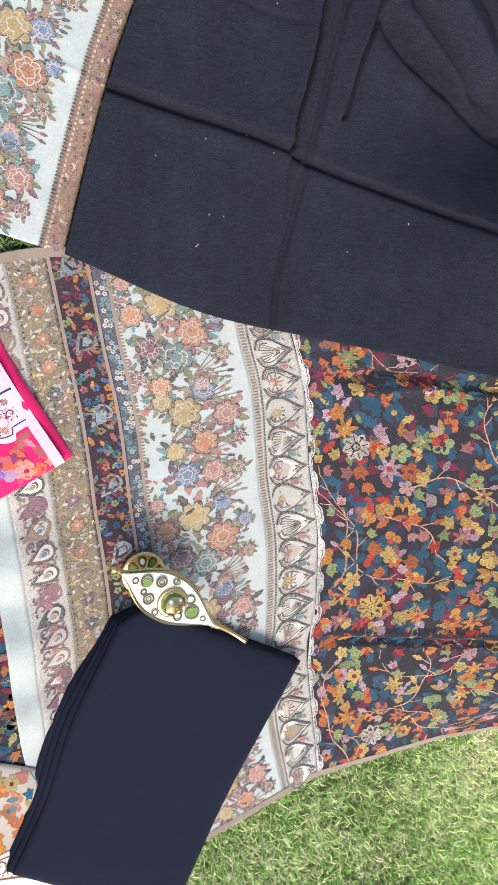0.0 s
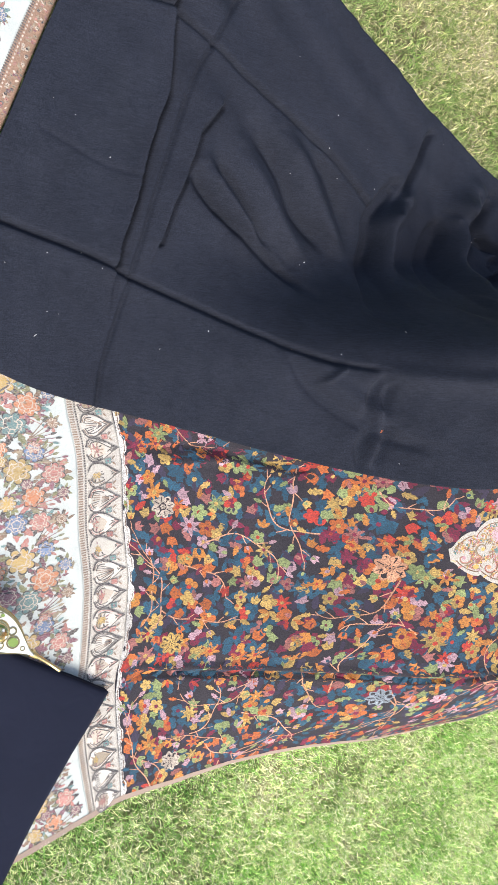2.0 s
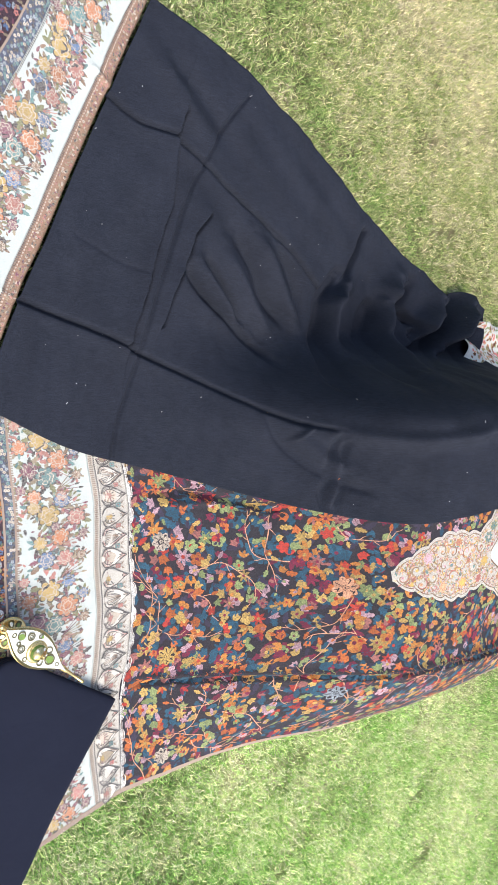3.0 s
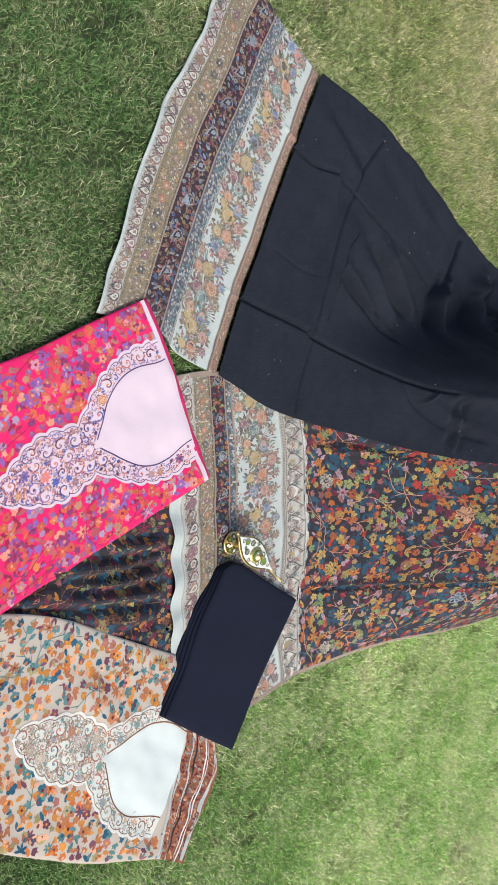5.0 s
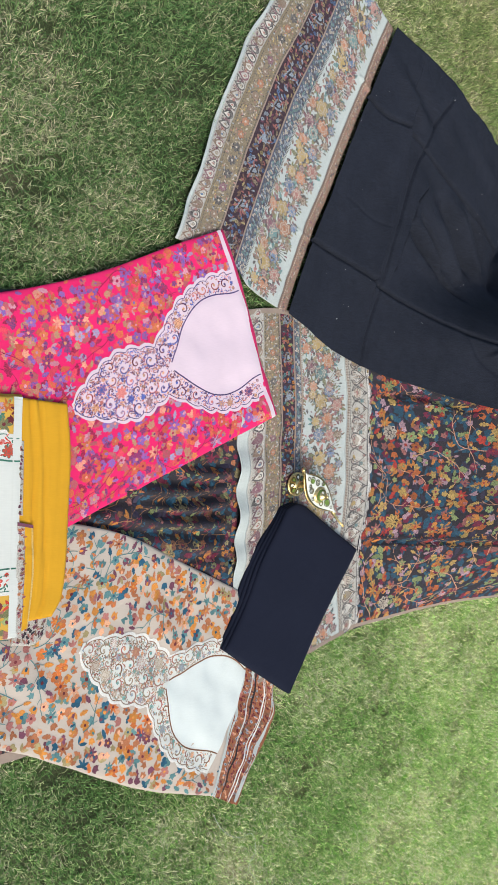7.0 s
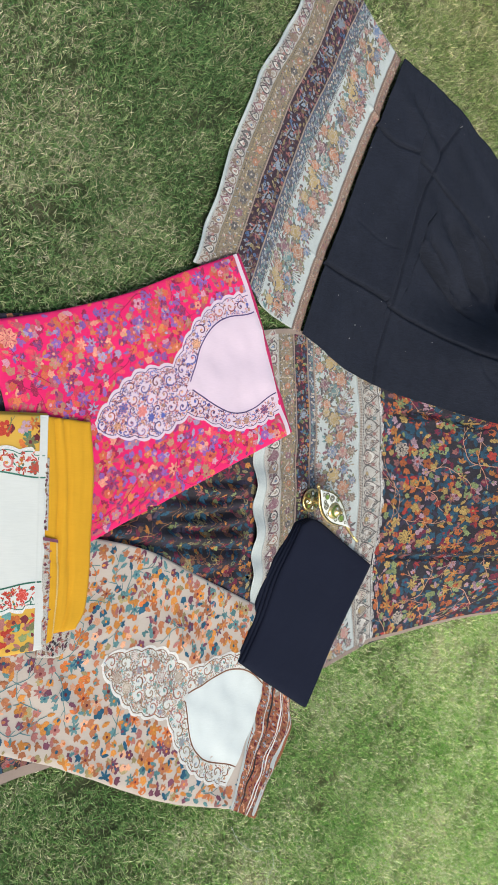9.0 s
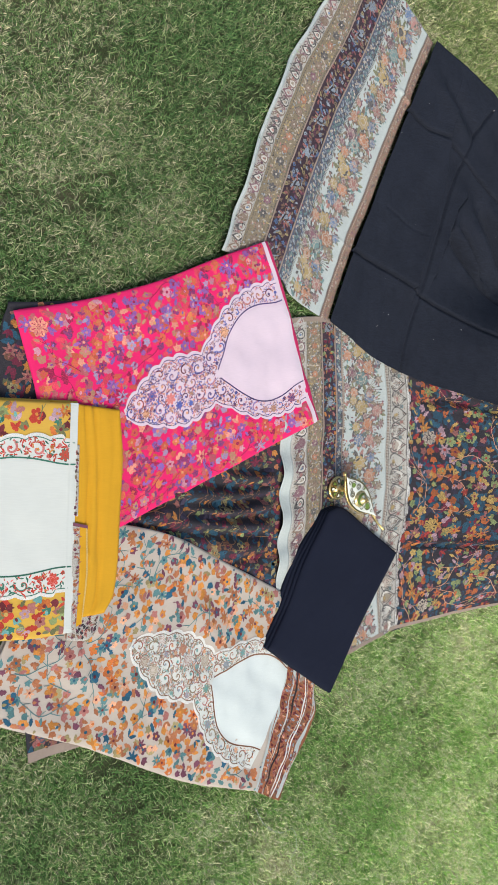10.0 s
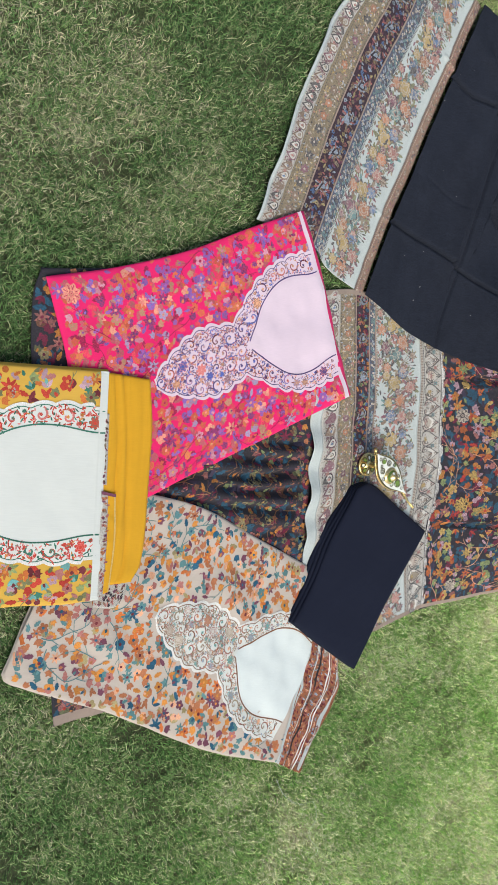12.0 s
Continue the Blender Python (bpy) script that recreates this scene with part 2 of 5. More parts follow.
FAWN = cloth_mat("fawn_woven_edge_band", (0.29, 0.185, 0.135), vary=0.2, thread=0.3)


INKS = dict(
    teal=(0.028, 0.095, 0.15), blue=(0.10, 0.13, 0.40), sky=(0.22, 0.32, 0.45), orange=(0.52, 0.145, 0.04), red=(0.48, 0.055, 0.035),
    amber=(0.55, 0.22, 0.05), gold=(0.55, 0.36, 0.11), sage=(0.27, 0.32, 0.13), green=(0.05, 0.16, 0.11), wine=(0.20, 0.025, 0.055),
    lilac=(0.48, 0.30, 0.34), coral=(0.66, 0.08, 0.09), violet=(0.085, 0.055, 0.15), dusk=(0.05, 0.04, 0.07), brown=(0.20, 0.09, 0.05), maroon=(0.15, 0.03, 0.035), char=(0.035, 0.028, 0.03),
    white=(0.66, 0.63, 0.58), thread=(0.50, 0.42, 0.34), rust=(0.40, 0.15, 0.07), pine=(0.10, 0.20, 0.20), ochre=(0.42, 0.28, 0.09), plum=(0.17, 0.06, 0.09), slate=(0.09, 0.15, 0.27), clay=(0.36, 0.14, 0.12), bark=(0.20, 0.12, 0.08), moss=(0.17, 0.17, 0.08), dun=(0.27, 0.21, 0.14), iron=(0.05, 0.042, 0.048), bone=(0.55, 0.51, 0.45), mist=(0.28, 0.32, 0.36),
     rose=(0.62, 0.20, 0.18), peach=(0.66, 0.34, 0.20), stem=(0.34, 0.17, 0.08), aqua=(0.16, 0.36, 0.33), khaki=(0.34, 0.27, 0.13))
DYED = {}


def ink(name, ground=(0, 0, 0), share=0.0):
    """The cloth of one dye, partly hidden by the ground threads woven over it."""
    key = (name, ground, share)
    if key not in DYED:
        DYED[key] = cloth_mat("print_" + name, INKS[name], vary=0.2, island=0.22, sheen=0.02, thread=0.2, over=ground if share else None, share=share)
    return DYED[key]



# ---- building helpers ----
def part(name, data, parent, label="", kind=""):
    ob = new(name, data)
    ob.parent = parent
    return tagged(ob, label, kind=kind)


def thing(name, label, category, group="", at=(0, 0, 0)):
    ob = new(name)
    ob.location = at
    ob.empty_display_size = 0.05
    return tagged(ob, label, category, group)


def mesh_of(name, verts, faces, mats, index=None, smooth=True):
    me = bpy.data.meshes.new(name)
    me.from_pydata([tuple(v) for v in verts], [], [tuple(f) for f in faces])
    for m in mats:
        me.materials.append(m)
    if index is not None:
        me.polygons.foreach_set("material_index", np.asarray(index, np.int32))
    if smooth:
        me.polygons.foreach_set("use_smooth", np.ones(len(me.polygons), bool))
    me.update()
    return me


def curve(points, n):
    """n points along a smooth line through the given ones, evenly spaced."""
    p = np.array(points, float)
    if len(p) == 2:
        return p[0] + np.linspace(0, 1, n)[:, None] * (p[1] - p[0])
    q = np.vstack([2 * p[0] - p[1], p, 2 * p[-1] - p[-2]])
    out = []
    for i in range(1, len(q) - 2):
        t = np.linspace(0, 1, 24, endpoint=False)[:, None]
        a, b, c, d = q[i - 1:i + 3]
        out.append(0.5 * (2 * b + (c - a) * t + (2 * a - 5 * b + 4 * c - d) * t**2 + (3 * b - a - 3 * c + d) * t**3))
    out = np.vstack(out + [p[-1:]])
    s = np.r_[0, np.cumsum(np.linalg.norm(np.diff(out, axis=0), axis=1))]
    return np.stack([np.interp(np.linspace(0, s[-1], n), s, out[:, k]) for k in range(out.shape[1])], 1)


def ripple(x, y, size, seed, k=7):
    """Soft uneven waves of about that wavelength, between about -1 and 1."""
    r = np.random.RandomState(seed)
    out = 0
    for _ in range(k):
        a, f, p = r.uniform(0, 6.28), r.uniform(0.6, 1.6) * 6.28 / size, r.uniform(0, 6.28)
        out = out + np.sin((x * np.cos(a) + y * np.sin(a)) * f + p)
    return out / k * 1.6


def near(x, y, line):
    """Distance from a bent line, and the signed side of it."""
    best, side = np.full(np.shape(x), 9.0), np.zeros(np.shape(x))
    for (ax, ay), (bx, by) in zip(line, line[1:]):
        dx, dy = bx - ax, by - ay
        t = np.clip(((x - ax) * dx + (y - ay) * dy) / (dx * dx + dy * dy), 0, 1)
        d = np.hypot(x - ax - t * dx, y - ay - t * dy)
        s = np.sign((x - ax) * dy - (y - ay) * dx)
        side = np.where(d < best, s, side)
        best = np.minimum(best, d)
    return best, side


def pleat(x, y, line, high, wide):
    """A fold: the cloth rises gently to the line, drops over it and leaves a narrow hollow."""
    d, s = near(x, y, line)
    return high * np.where(s > 0, np.exp(-d / wide), np.exp(-(d / 0.004) ** 2)) - 1.1 * high * np.where(s > 0, 0, np.exp(-((d - 0.008) / 0.005) ** 2))


def crease(x, y, line, high, wide):
    """A pressed line: a narrow groove (or rib) with a low lifted shoulder."""
    d, side = near(x, y, line)
    return high * np.exp(-((d / (0.55 * wide)) ** 2)) + 0.18 * np.abs(high) * np.where(side > 0, 1, 0.3) * np.exp(-((d - 1.6 * wide) / (1.5 * wide)) ** 2)


def fold(x, y, line, high, wide):
    """A rounded valley or swell that dies away towards its ends."""
    p = curve(line, 4 * len(line))
    d, _ = near(x, y, p)
    end = np.minimum(np.hypot(x - p[0, 0], y - p[0, 1]), np.hypot(x - p[-1, 0], y - p[-1, 1]))
    return high * np.exp(-((d / wide) ** 2)) * np.clip(0.25 + end / (3 * wide), 0, 1)


RIDGE = ((0.6, 0.0), (0.7, 0.03), (0.78, 0.095), (0.86, 0.14), (0.95, 0.215), (1.09, 0.345), (1.17, 0.43), (1.26, 0.485), (1.4, 0.525), (1.56, 0.56), (1.8, 0.58), (3.0, 0.58))


def lift(x, y):
    """Height of the rise under the spread kurta."""
    xs, zs = np.array(RIDGE).T
    z = sum(np.interp(x + d, xs, zs) for d in (-0.05, -0.025, 0, 0.025, 0.05)) / 5
    crest = 0.02 + 0.12 * np.clip((x - 1.0) / 0.5, 0, 1) * 0.6
    a, b = np.clip((-y - 0.6) / 0.43, 0, 1), np.clip((y - crest) / 0.26, 0, 1)
    return z * (1 - a**1.4) * (1 - b * b * (3 - 2 * b))


class Sheet:
    """A spread cloth between four bent edges. u runs along the lower edge, v from lower to upper."""

    def __init__(self, low, high, left, right, step, height):
        n = int(max(np.sum(np.linalg.norm(np.diff(np.array(e), axis=0), axis=1)) for e in (low, high)) / step) + 2
        m = int(max(np.sum(np.linalg.norm(np.diff(np.array(e), axis=0), axis=1)) for e in (left, right)) / step) + 2
        self.n, self.m = n, m
        lo, hi, le, ri = curve(low, n), curve(high, n), curve(left, m), curve(right, m)
        u, v = np.linspace(0, 1, n)[:, None, None], np.linspace(0, 1, m)[None, :, None]
        p = (1 - v) * lo[:, None] + v * hi[:, None] + (1 - u) * le[None] + u * ri[None]
        p = p - ((1 - u) * (1 - v) * lo[0] + u * (1 - v) * lo[-1] + (1 - u) * v * hi[0] + u * v * hi[-1])
        x, y = p[..., 0], p[..., 1]
        self.u, self.v = np.broadcast_to(u[..., 0], x.shape), np.broadcast_to(v[..., 0], x.shape)
        self.p = np.dstack([x, y, height(x, y, self.u, self.v)])
        self.wide = (np.linalg.norm(np.diff(lo, axis=0), axis=1).sum() + np.linalg.norm(np.diff(hi, axis=0), axis=1).sum()) / 2
        self.tall = (np.linalg.norm(np.diff(le, axis=0), axis=1).sum() + np.linalg.norm(np.diff(ri, axis=0), axis=1).sum()) / 2

    def at(self, uv, rise=0.0):
        """Places on the sheet for rows of (u, v), each between 0 and 1."""
        uv = np.clip(np.asarray(uv, float), 0, 1) * (self.n - 1, self.m - 1)
        i = np.minimum(uv.astype(int), (self.n - 2, self.m - 2))
        f = uv - i
        a, b, g = i[:, 0], i[:, 1], self.p
        fu, fv = f[:, :1], f[:, 1:]
        out = (1 - fu) * ((1 - fv) * g[a, b] + fv * g[a, b + 1]) + fu * ((1 - fv) * g[a + 1, b] + fv * g[a + 1, b + 1])
        out[:, 2] += rise
        return out

    def solve(self, xy):
        """The (u, v) of places in the plan."""
        xy = np.asarray(xy, float)
        g = self.p[::3, ::3, :2].reshape(-1, 2)
        gu = np.stack([self.u[::3, ::3].ravel(), self.v[::3, ::3].ravel()], 1)
        d = ((xy[:, None] - g[None]) ** 2).sum(-1)
        uv = gu[d.argmin(1)].copy()
        for _ in range(6):
            e = 1e-3
            here = self.at(uv)[:, :2]
            ju = (self.at(np.c_[uv[:, 0] + e, uv[:, 1]])[:, :2] - self.at(np.c_[uv[:, 0] - e, uv[:, 1]])[:, :2]) / (2 * e)
            jv = (self.at(np.c_[uv[:, 0], uv[:, 1] + e])[:, :2] - self.at(np.c_[uv[:, 0], uv[:, 1] - e])[:, :2]) / (2 * e)
            det = ju[:, 0] * jv[:, 1] - ju[:, 1] * jv[:, 0]
            det = np.where(np.abs(det) < 1e-9, 1e-9, det)
            r = xy - here
            uv = np.clip(uv + np.stack([(r[:, 0] * jv[:, 1] - r[:, 1] * jv[:, 0]) / det, (ju[:, 0] * r[:, 1] - ju[:, 1] * r[:, 0]) / det], 1), 0, 1)
        return uv

    def outline(self):
        g = self.p[..., :2]
        return np.vstack([g[:, 0], g[-1, 1:], g[-2::-1, -1], g[0, -2:0:-1]])

    def cells(self, u0=0.0, u1=1.0):
        cols = np.linspace(0, 1, self.n)
        keep = [i for i in range(self.n - 1) if u0 <= 0.5 * (cols[i] + cols[i + 1]) < u1]
        return keep[0], keep[-1] + 1

    def mesh(self, name, mats, thick=0.0016, u0=0.0, u1=1.0, index=None):
        """The cloth with its thickness, between two values of u."""
        a, b = self.cells(u0, u1)
        top = self.p[a:b + 1]
        n, m = top.shape[:2]
        low = top - (0, 0, thick)
        verts = np.vstack([top.reshape(-1, 3), low.reshape(-1, 3)])
        k = np.arange(n * m).reshape(n, m)
        q = np.stack([k[:-1, :-1], k[1:, :-1], k[1:, 1:], k[:-1, 1:]], -1).reshape(-1, 4)
        faces = [q, q[:, ::-1] + n * m]
        loop = np.r_[k[:, 0], k[-1, 1:], k[-2::-1, -1], k[0, -2:0:-1]]
        nxt = np.roll(loop, -1)
        faces.append(np.stack([nxt, loop, loop + n * m, nxt + n * m], -1))
        return mesh_of(name, verts, np.vstack(faces), mats)


class Print:
    """Coloured figures woven into or printed on a sheet. A figure is drawn in metres and lies on the cloth."""

    def __init__(self, sheet, ground=(0, 0, 0), share=0.0):
        self.ground, self.share = ground, share
        self.s, self.pts, self.rise, self.faces, self.idx, self.mats = sheet, [], [], [], [], []
        self.count = 0

    def colour(self, name):
        m = ink(name, self.ground, self.share) if isinstance(name, str) else name
        if m not in self.mats:
            self.mats.append(m)
        return self.mats.index(m)

    def poly(self, pts, col, layer=1):
        """A filled figure; pts are rows of (u, v) in metres along the sheet."""
        pts = np.asarray(pts, float)
        self.pts.append(pts)
        self.rise.append(np.full(len(pts), 0.0006 + 0.00014 * layer))
        self.faces.append(list(range(self.count, self.count + len(pts))))
        self.idx.append(self.colour(col))
        self.count += len(pts)

    def ribbon(self, pts, width, col, layer=1):
        """A drawn line of that width; it thins towards its ends where width is a pair."""
        pts = np.asarray(pts, float)
        d = np.gradient(pts, axis=0)
        nrm = np.stack([-d[:, 1], d[:, 0]], 1) / (np.linalg.norm(d, axis=1, keepdims=True) + 1e-9)
        w = np.full(len(pts), width / 2) if np.isscalar(width) else np.linspace(width[0] / 2, width[1] / 2, len(pts))
        both = np.vstack([pts + nrm * w[:, None], pts - nrm * w[:, None]])
        n = len(pts)
        self.pts.append(both)
        self.rise.append(np.full(2 * n, 0.0006 + 0.00014 * layer))
        c = self.colour(col)
        for i in range(n - 1):
            self.faces.append([self.count + i + n, self.count + i + 1 + n, self.count + i + 1, self.count + i])
            self.idx.append(c)
        self.count += 2 * n

    def grid(self, rows, col, layer=0):
        """A larger piece made of rows of points, so that it follows the cloth."""
        rows = np.asarray(rows, float)
        n, m = rows.shape[:2]
        self.pts.append(rows.reshape(-1, 2))
        self.rise.append(np.full(n * m, 0.0006 + 0.00014 * layer))
        c = self.colour(col)
        k = np.arange(n * m).reshape(n, m) + self.count
        for f in np.stack([k[:-1, :-1], k[1:, :-1], k[1:, 1:], k[:-1, 1:]], -1).reshape(-1, 4):
            self.faces.append(list(f))
            self.idx.append(c)
        self.count += n * m

    # figures
    def flower(self, c, r, col, eye="gold", petals=5, turn=0.0, layer=1, ring=None):
        a = np.linspace(0, 2 * np.pi, petals * 6, endpoint=False)
        rad = r * (0.62 + 0.38 * np.abs(np.cos(petals * a / 2)) ** 0.7)
        out = np.stack([np.cos(a + turn), np.sin(a + turn)], 1) * rad[:, None]
        if ring:
            self.poly(c + out * 1.12, ring, layer)
        self.poly(c + out, col, layer + 1)
        if eye:
            b = np.linspace(0, 2 * np.pi, 7, endpoint=False)
            self.poly(c + np.stack([np.cos(b), np.sin(b)], 1) * r * 0.27, eye, layer + 2)

    def leaf(self, c, long, wide, col, turn=0.0, layer=1, ring=None):
        t = np.linspace(0, np.pi, 6)
        side = np.sin(t) ** 1.15 * (1 + 0.25 * np.cos(t)) * wide / 1.9
        x = (0.5 - np.cos(t) / 2) * long
        pts = np.vstack([np.stack([x, side], 1), np.stack([x[::-1], -side[::-1]], 1)[1:-1]])
        ca, sa = np.cos(turn), np.sin(turn)
        pts = pts @ np.array([[ca, sa], [-sa, ca]])
        if ring:
            self.poly(c + (pts - pts.mean(0)) * 1.25 + pts.mean(0), ring, layer)
        self.poly(c + pts, col, layer + 1)

    def lobed(self, c, r, col, turn=0.0, layer=1):
        """A leaf of five points on a short stalk."""
        a = np.radians([-165, -112, -84, -56, -28, 0, 28, 56, 84, 112, 165])
        rad = r * np.array([0.3, 0.8, 0.58, 1.05, 0.68, 1.3, 0.68, 1.05, 0.58, 0.8, 0.3])
        self.poly(c + np.stack([np.cos(a + turn) * rad, np.sin(a + turn) * rad], 1), col, layer + 1)

    def drop(self, c, size, col, inner, turn=0.0, layer=1, core=None):
        """A bent teardrop with an inner one."""
        t = np.linspace(0, 2 * np.pi, 18, endpoint=False)
        x, y = -np.cos(t), np.sin(t) * np.sin(t / 2) ** 1.4 * 0.95
        y = y + 0.18 * np.clip(-x - 0.2, 0, 1)
        p = np.stack([x, y], 1)
        ca, sa = np.cos(turn), np.sin(turn)
        p = p @ np.array([[ca, sa], [-sa, ca]]) * size / 2
        self.poly(c + p, col, layer)
        q = p * 0.72 + (np.array([ca, sa]) * size * 0.06)
        self.poly(c + q, inner, layer + 1)
        if core:
            self.poly(c + p * 0.4 + np.array([ca, sa]) * size * 0.1, core, layer + 2)

    def swirl(self, c, r, col, turn=0.0, hand=1, width=0.0022, layer=1):
        t = np.linspace(0, 1, 16)
        a = turn + hand * t * 5.2
        self.ribbon(c + np.stack([np.cos(a), np.sin(a)], 1) * (r * (1 - 0.8 * t))[:, None], width, col, layer)

    def rose(self, c, r, col, line, layer=1, turn=0.0):
        """A full bloom with petal lines drawn over it."""
        self.flower(c, r, col, None, 7, turn, layer, ring="iron" if line == "thread" else line)
        for k, q in ((0.72, 6), (0.42, 5)):
            a = np.linspace(0, 2 * np.pi, q * 6 + 1)
            rad = r * k * (0.8 + 0.2 * np.abs(np.cos(q * a / 2)))
            self.ribbon(c + np.stack([np.cos(a + turn), np.sin(a + turn)], 1) * rad[:, None], r * 0.07, line, layer + 2)

    def made(self, name, parent, label="", kind="stuff"):
        uv = np.vstack(self.pts) / (self.s.wide, self.s.tall)
        inside = (uv > -0.001).all(1) & (uv < 1.001).all(1)
        pts = self.s.at(uv)
        pts[:, 2] += np.concatenate(self.rise)
        ok = [k for k, f in enumerate(self.faces) if inside[f].all()]
        me = mesh_of(name, pts, [self.faces[k] for k in ok], self.mats, [self.idx[k] for k in ok], smooth=False)
        return part(name, me, parent, label, kind)


def scatter(wide, tall, gap, rng, jitter=0.42):
    """Uneven rows of places over a cloth."""
    out = []
    row = 0
    v = gap / 2
    while v < tall:
        u = gap / 2 + (gap / 2 if row % 2 else 0)
        while u < wide:
            out.append((u + rng.uniform(-jitter, jitter) * gap, v + rng.uniform(-jitter, jitter) * gap))
            u += gap
        v += gap * 0.87
        row += 1
    return out


def tulip(pr, c, s, col, turn, layer=1, cup=None):
    """A cup of three pointed petals on a short calyx."""
    a = np.radians([180, 125, 75, 48, 30, 14, 0, -14, -30, -48, -75, -125])
    rad = s * np.array([0.30, 0.42, 0.50, 0.72, 0.52, 0.50, 0.80, 0.50, 0.52, 0.72, 0.50, 0.42])
    pr.poly(c + np.stack([np.cos(a + turn) * rad, np.sin(a + turn) * rad], 1), col, layer + 1)
    if cup:
        pr.leaf(c - 0.3 * s * np.array((np.cos(turn), np.sin(turn))), s * 0.55, s * 0.34, cup, turn, layer + 2)


def saw_leaf(pr, c, long, col, turn, layer=1):
    """A leaf with a few teeth along its edges."""
    x = np.array([0, 0.18, 0.26, 0.48, 0.55, 0.76, 1.0])
    w = np.array([0, 0.22, 0.15, 0.27, 0.17, 0.17, 0]) * long
    p = np.vstack([np.stack([x * long, w], 1), np.stack([x[::-1] * long, -w[::-1]], 1)[1:-1]])
    ca, sa = np.cos(turn), np.sin(turn)
    pr.poly(c + p @ np.array([[ca, sa], [-sa, ca]]), col, layer + 1)


def star(pr, c, r, col, eye, turn, petals=7, layer=1):
    """Narrow pointed petals round an eye."""
    for k in range(petals):
        d = turn + k * 2 * np.pi / petals
        pr.leaf(c + 0.1 * r * np.array((np.cos(d), np.sin(d))), r * 0.95, r * 0.36, col, d, layer)
    pr.flower(c, r * 0.24, eye, None, 6, turn, layer + 2)


def pansy(pr, c, r, col, other, eye, turn, layer=1):
    """Five round petals in two colours."""
    b = np.linspace(0, 2 * np.pi, 10, endpoint=False)
    disc = np.stack([np.cos(b), np.sin(b)], 1)
    for k in range(5):
        d = turn + k * 1.2566
        pr.poly(c + 0.56 * r * np.array((np.cos(d), np.sin(d))) + disc * r * 0.44, col if k in (0, 1, 4) else other, layer + k % 2)
    pr.poly(c + disc * r * 0.26, eye, layer + 3)


def vines(pr, wide, tall, rng, count, col, width, cols, size, keep=lambda u, v: True):
    """Long bent stems with twigs that end in cups and leaves; gives back where those sit."""
    sat = []
    for _ in range(count):
        q = np.array((rng.uniform(0, wide), rng.uniform(0, tall)))
        if not keep(*q):
            continue
        d, bend, pts = rng.uniform(0, 6.28), rng.choice((-1, 1)) * rng.uniform(0.04, 0.13), []
        steps = rng.randint(13, 22)
        for k in range(steps):
            pts.append(q.copy())
            q = q + 0.0095 * np.array((np.cos(d), np.sin(d)))
            d += bend + 0.16 * np.sin(k * 0.7)
            if not keep(*q):
                break
            if k % 3 == 2:
                e = d + (0.85 if (k // 3) % 2 else -0.85)
                long = size * rng.uniform(0.5, 1.0)
                t = np.linspace(0, 1, 4)[:, None]
                twig = q + t * long * np.array((np.cos(e), np.sin(e))) + t**2 * 0.004 * np.array((np.cos(d), np.sin(d)))
                if not keep(*twig[-1]):
                    continue
                pr.ribbon(twig, (width * 0.8, width * 0.5), col, 3)
                sat.append(twig[-1] + 0.4 * size * np.array((np.cos(e), np.sin(e))))
                if rng.random() < 0.5:
                    tulip(pr, sat[-1], size * 0.8, rng.choice(cols), e, 4, rng.choice(cols))
                else:
                    saw_leaf(pr, twig[-1], size * rng.uniform(0.8, 1.1), rng.choice(cols), e, 4)
        if len(pts) > 3:
            pr.ribbon(pts, (width, width * 0.6), col, 3)
    return sat


def neck_free(sheet, mid, axis, stop=0.59, long=1.0):
    """Whether places on a sheet lie outside the stitched neck panel."""
    ax = np.array(axis, float) / np.hypot(*axis)

    def keep(u, v):
        d = sheet.at([(u / sheet.wide, v / sheet.tall)])[0, :2] - mid
        a, b = d @ ax / long, abs(d @ (-ax[1], ax[0]))
        return not (-0.05 < a < stop and b < float(neck_widths(np.array([max(a, 0.0)]))[0][0]) + 0.010)

    return keep


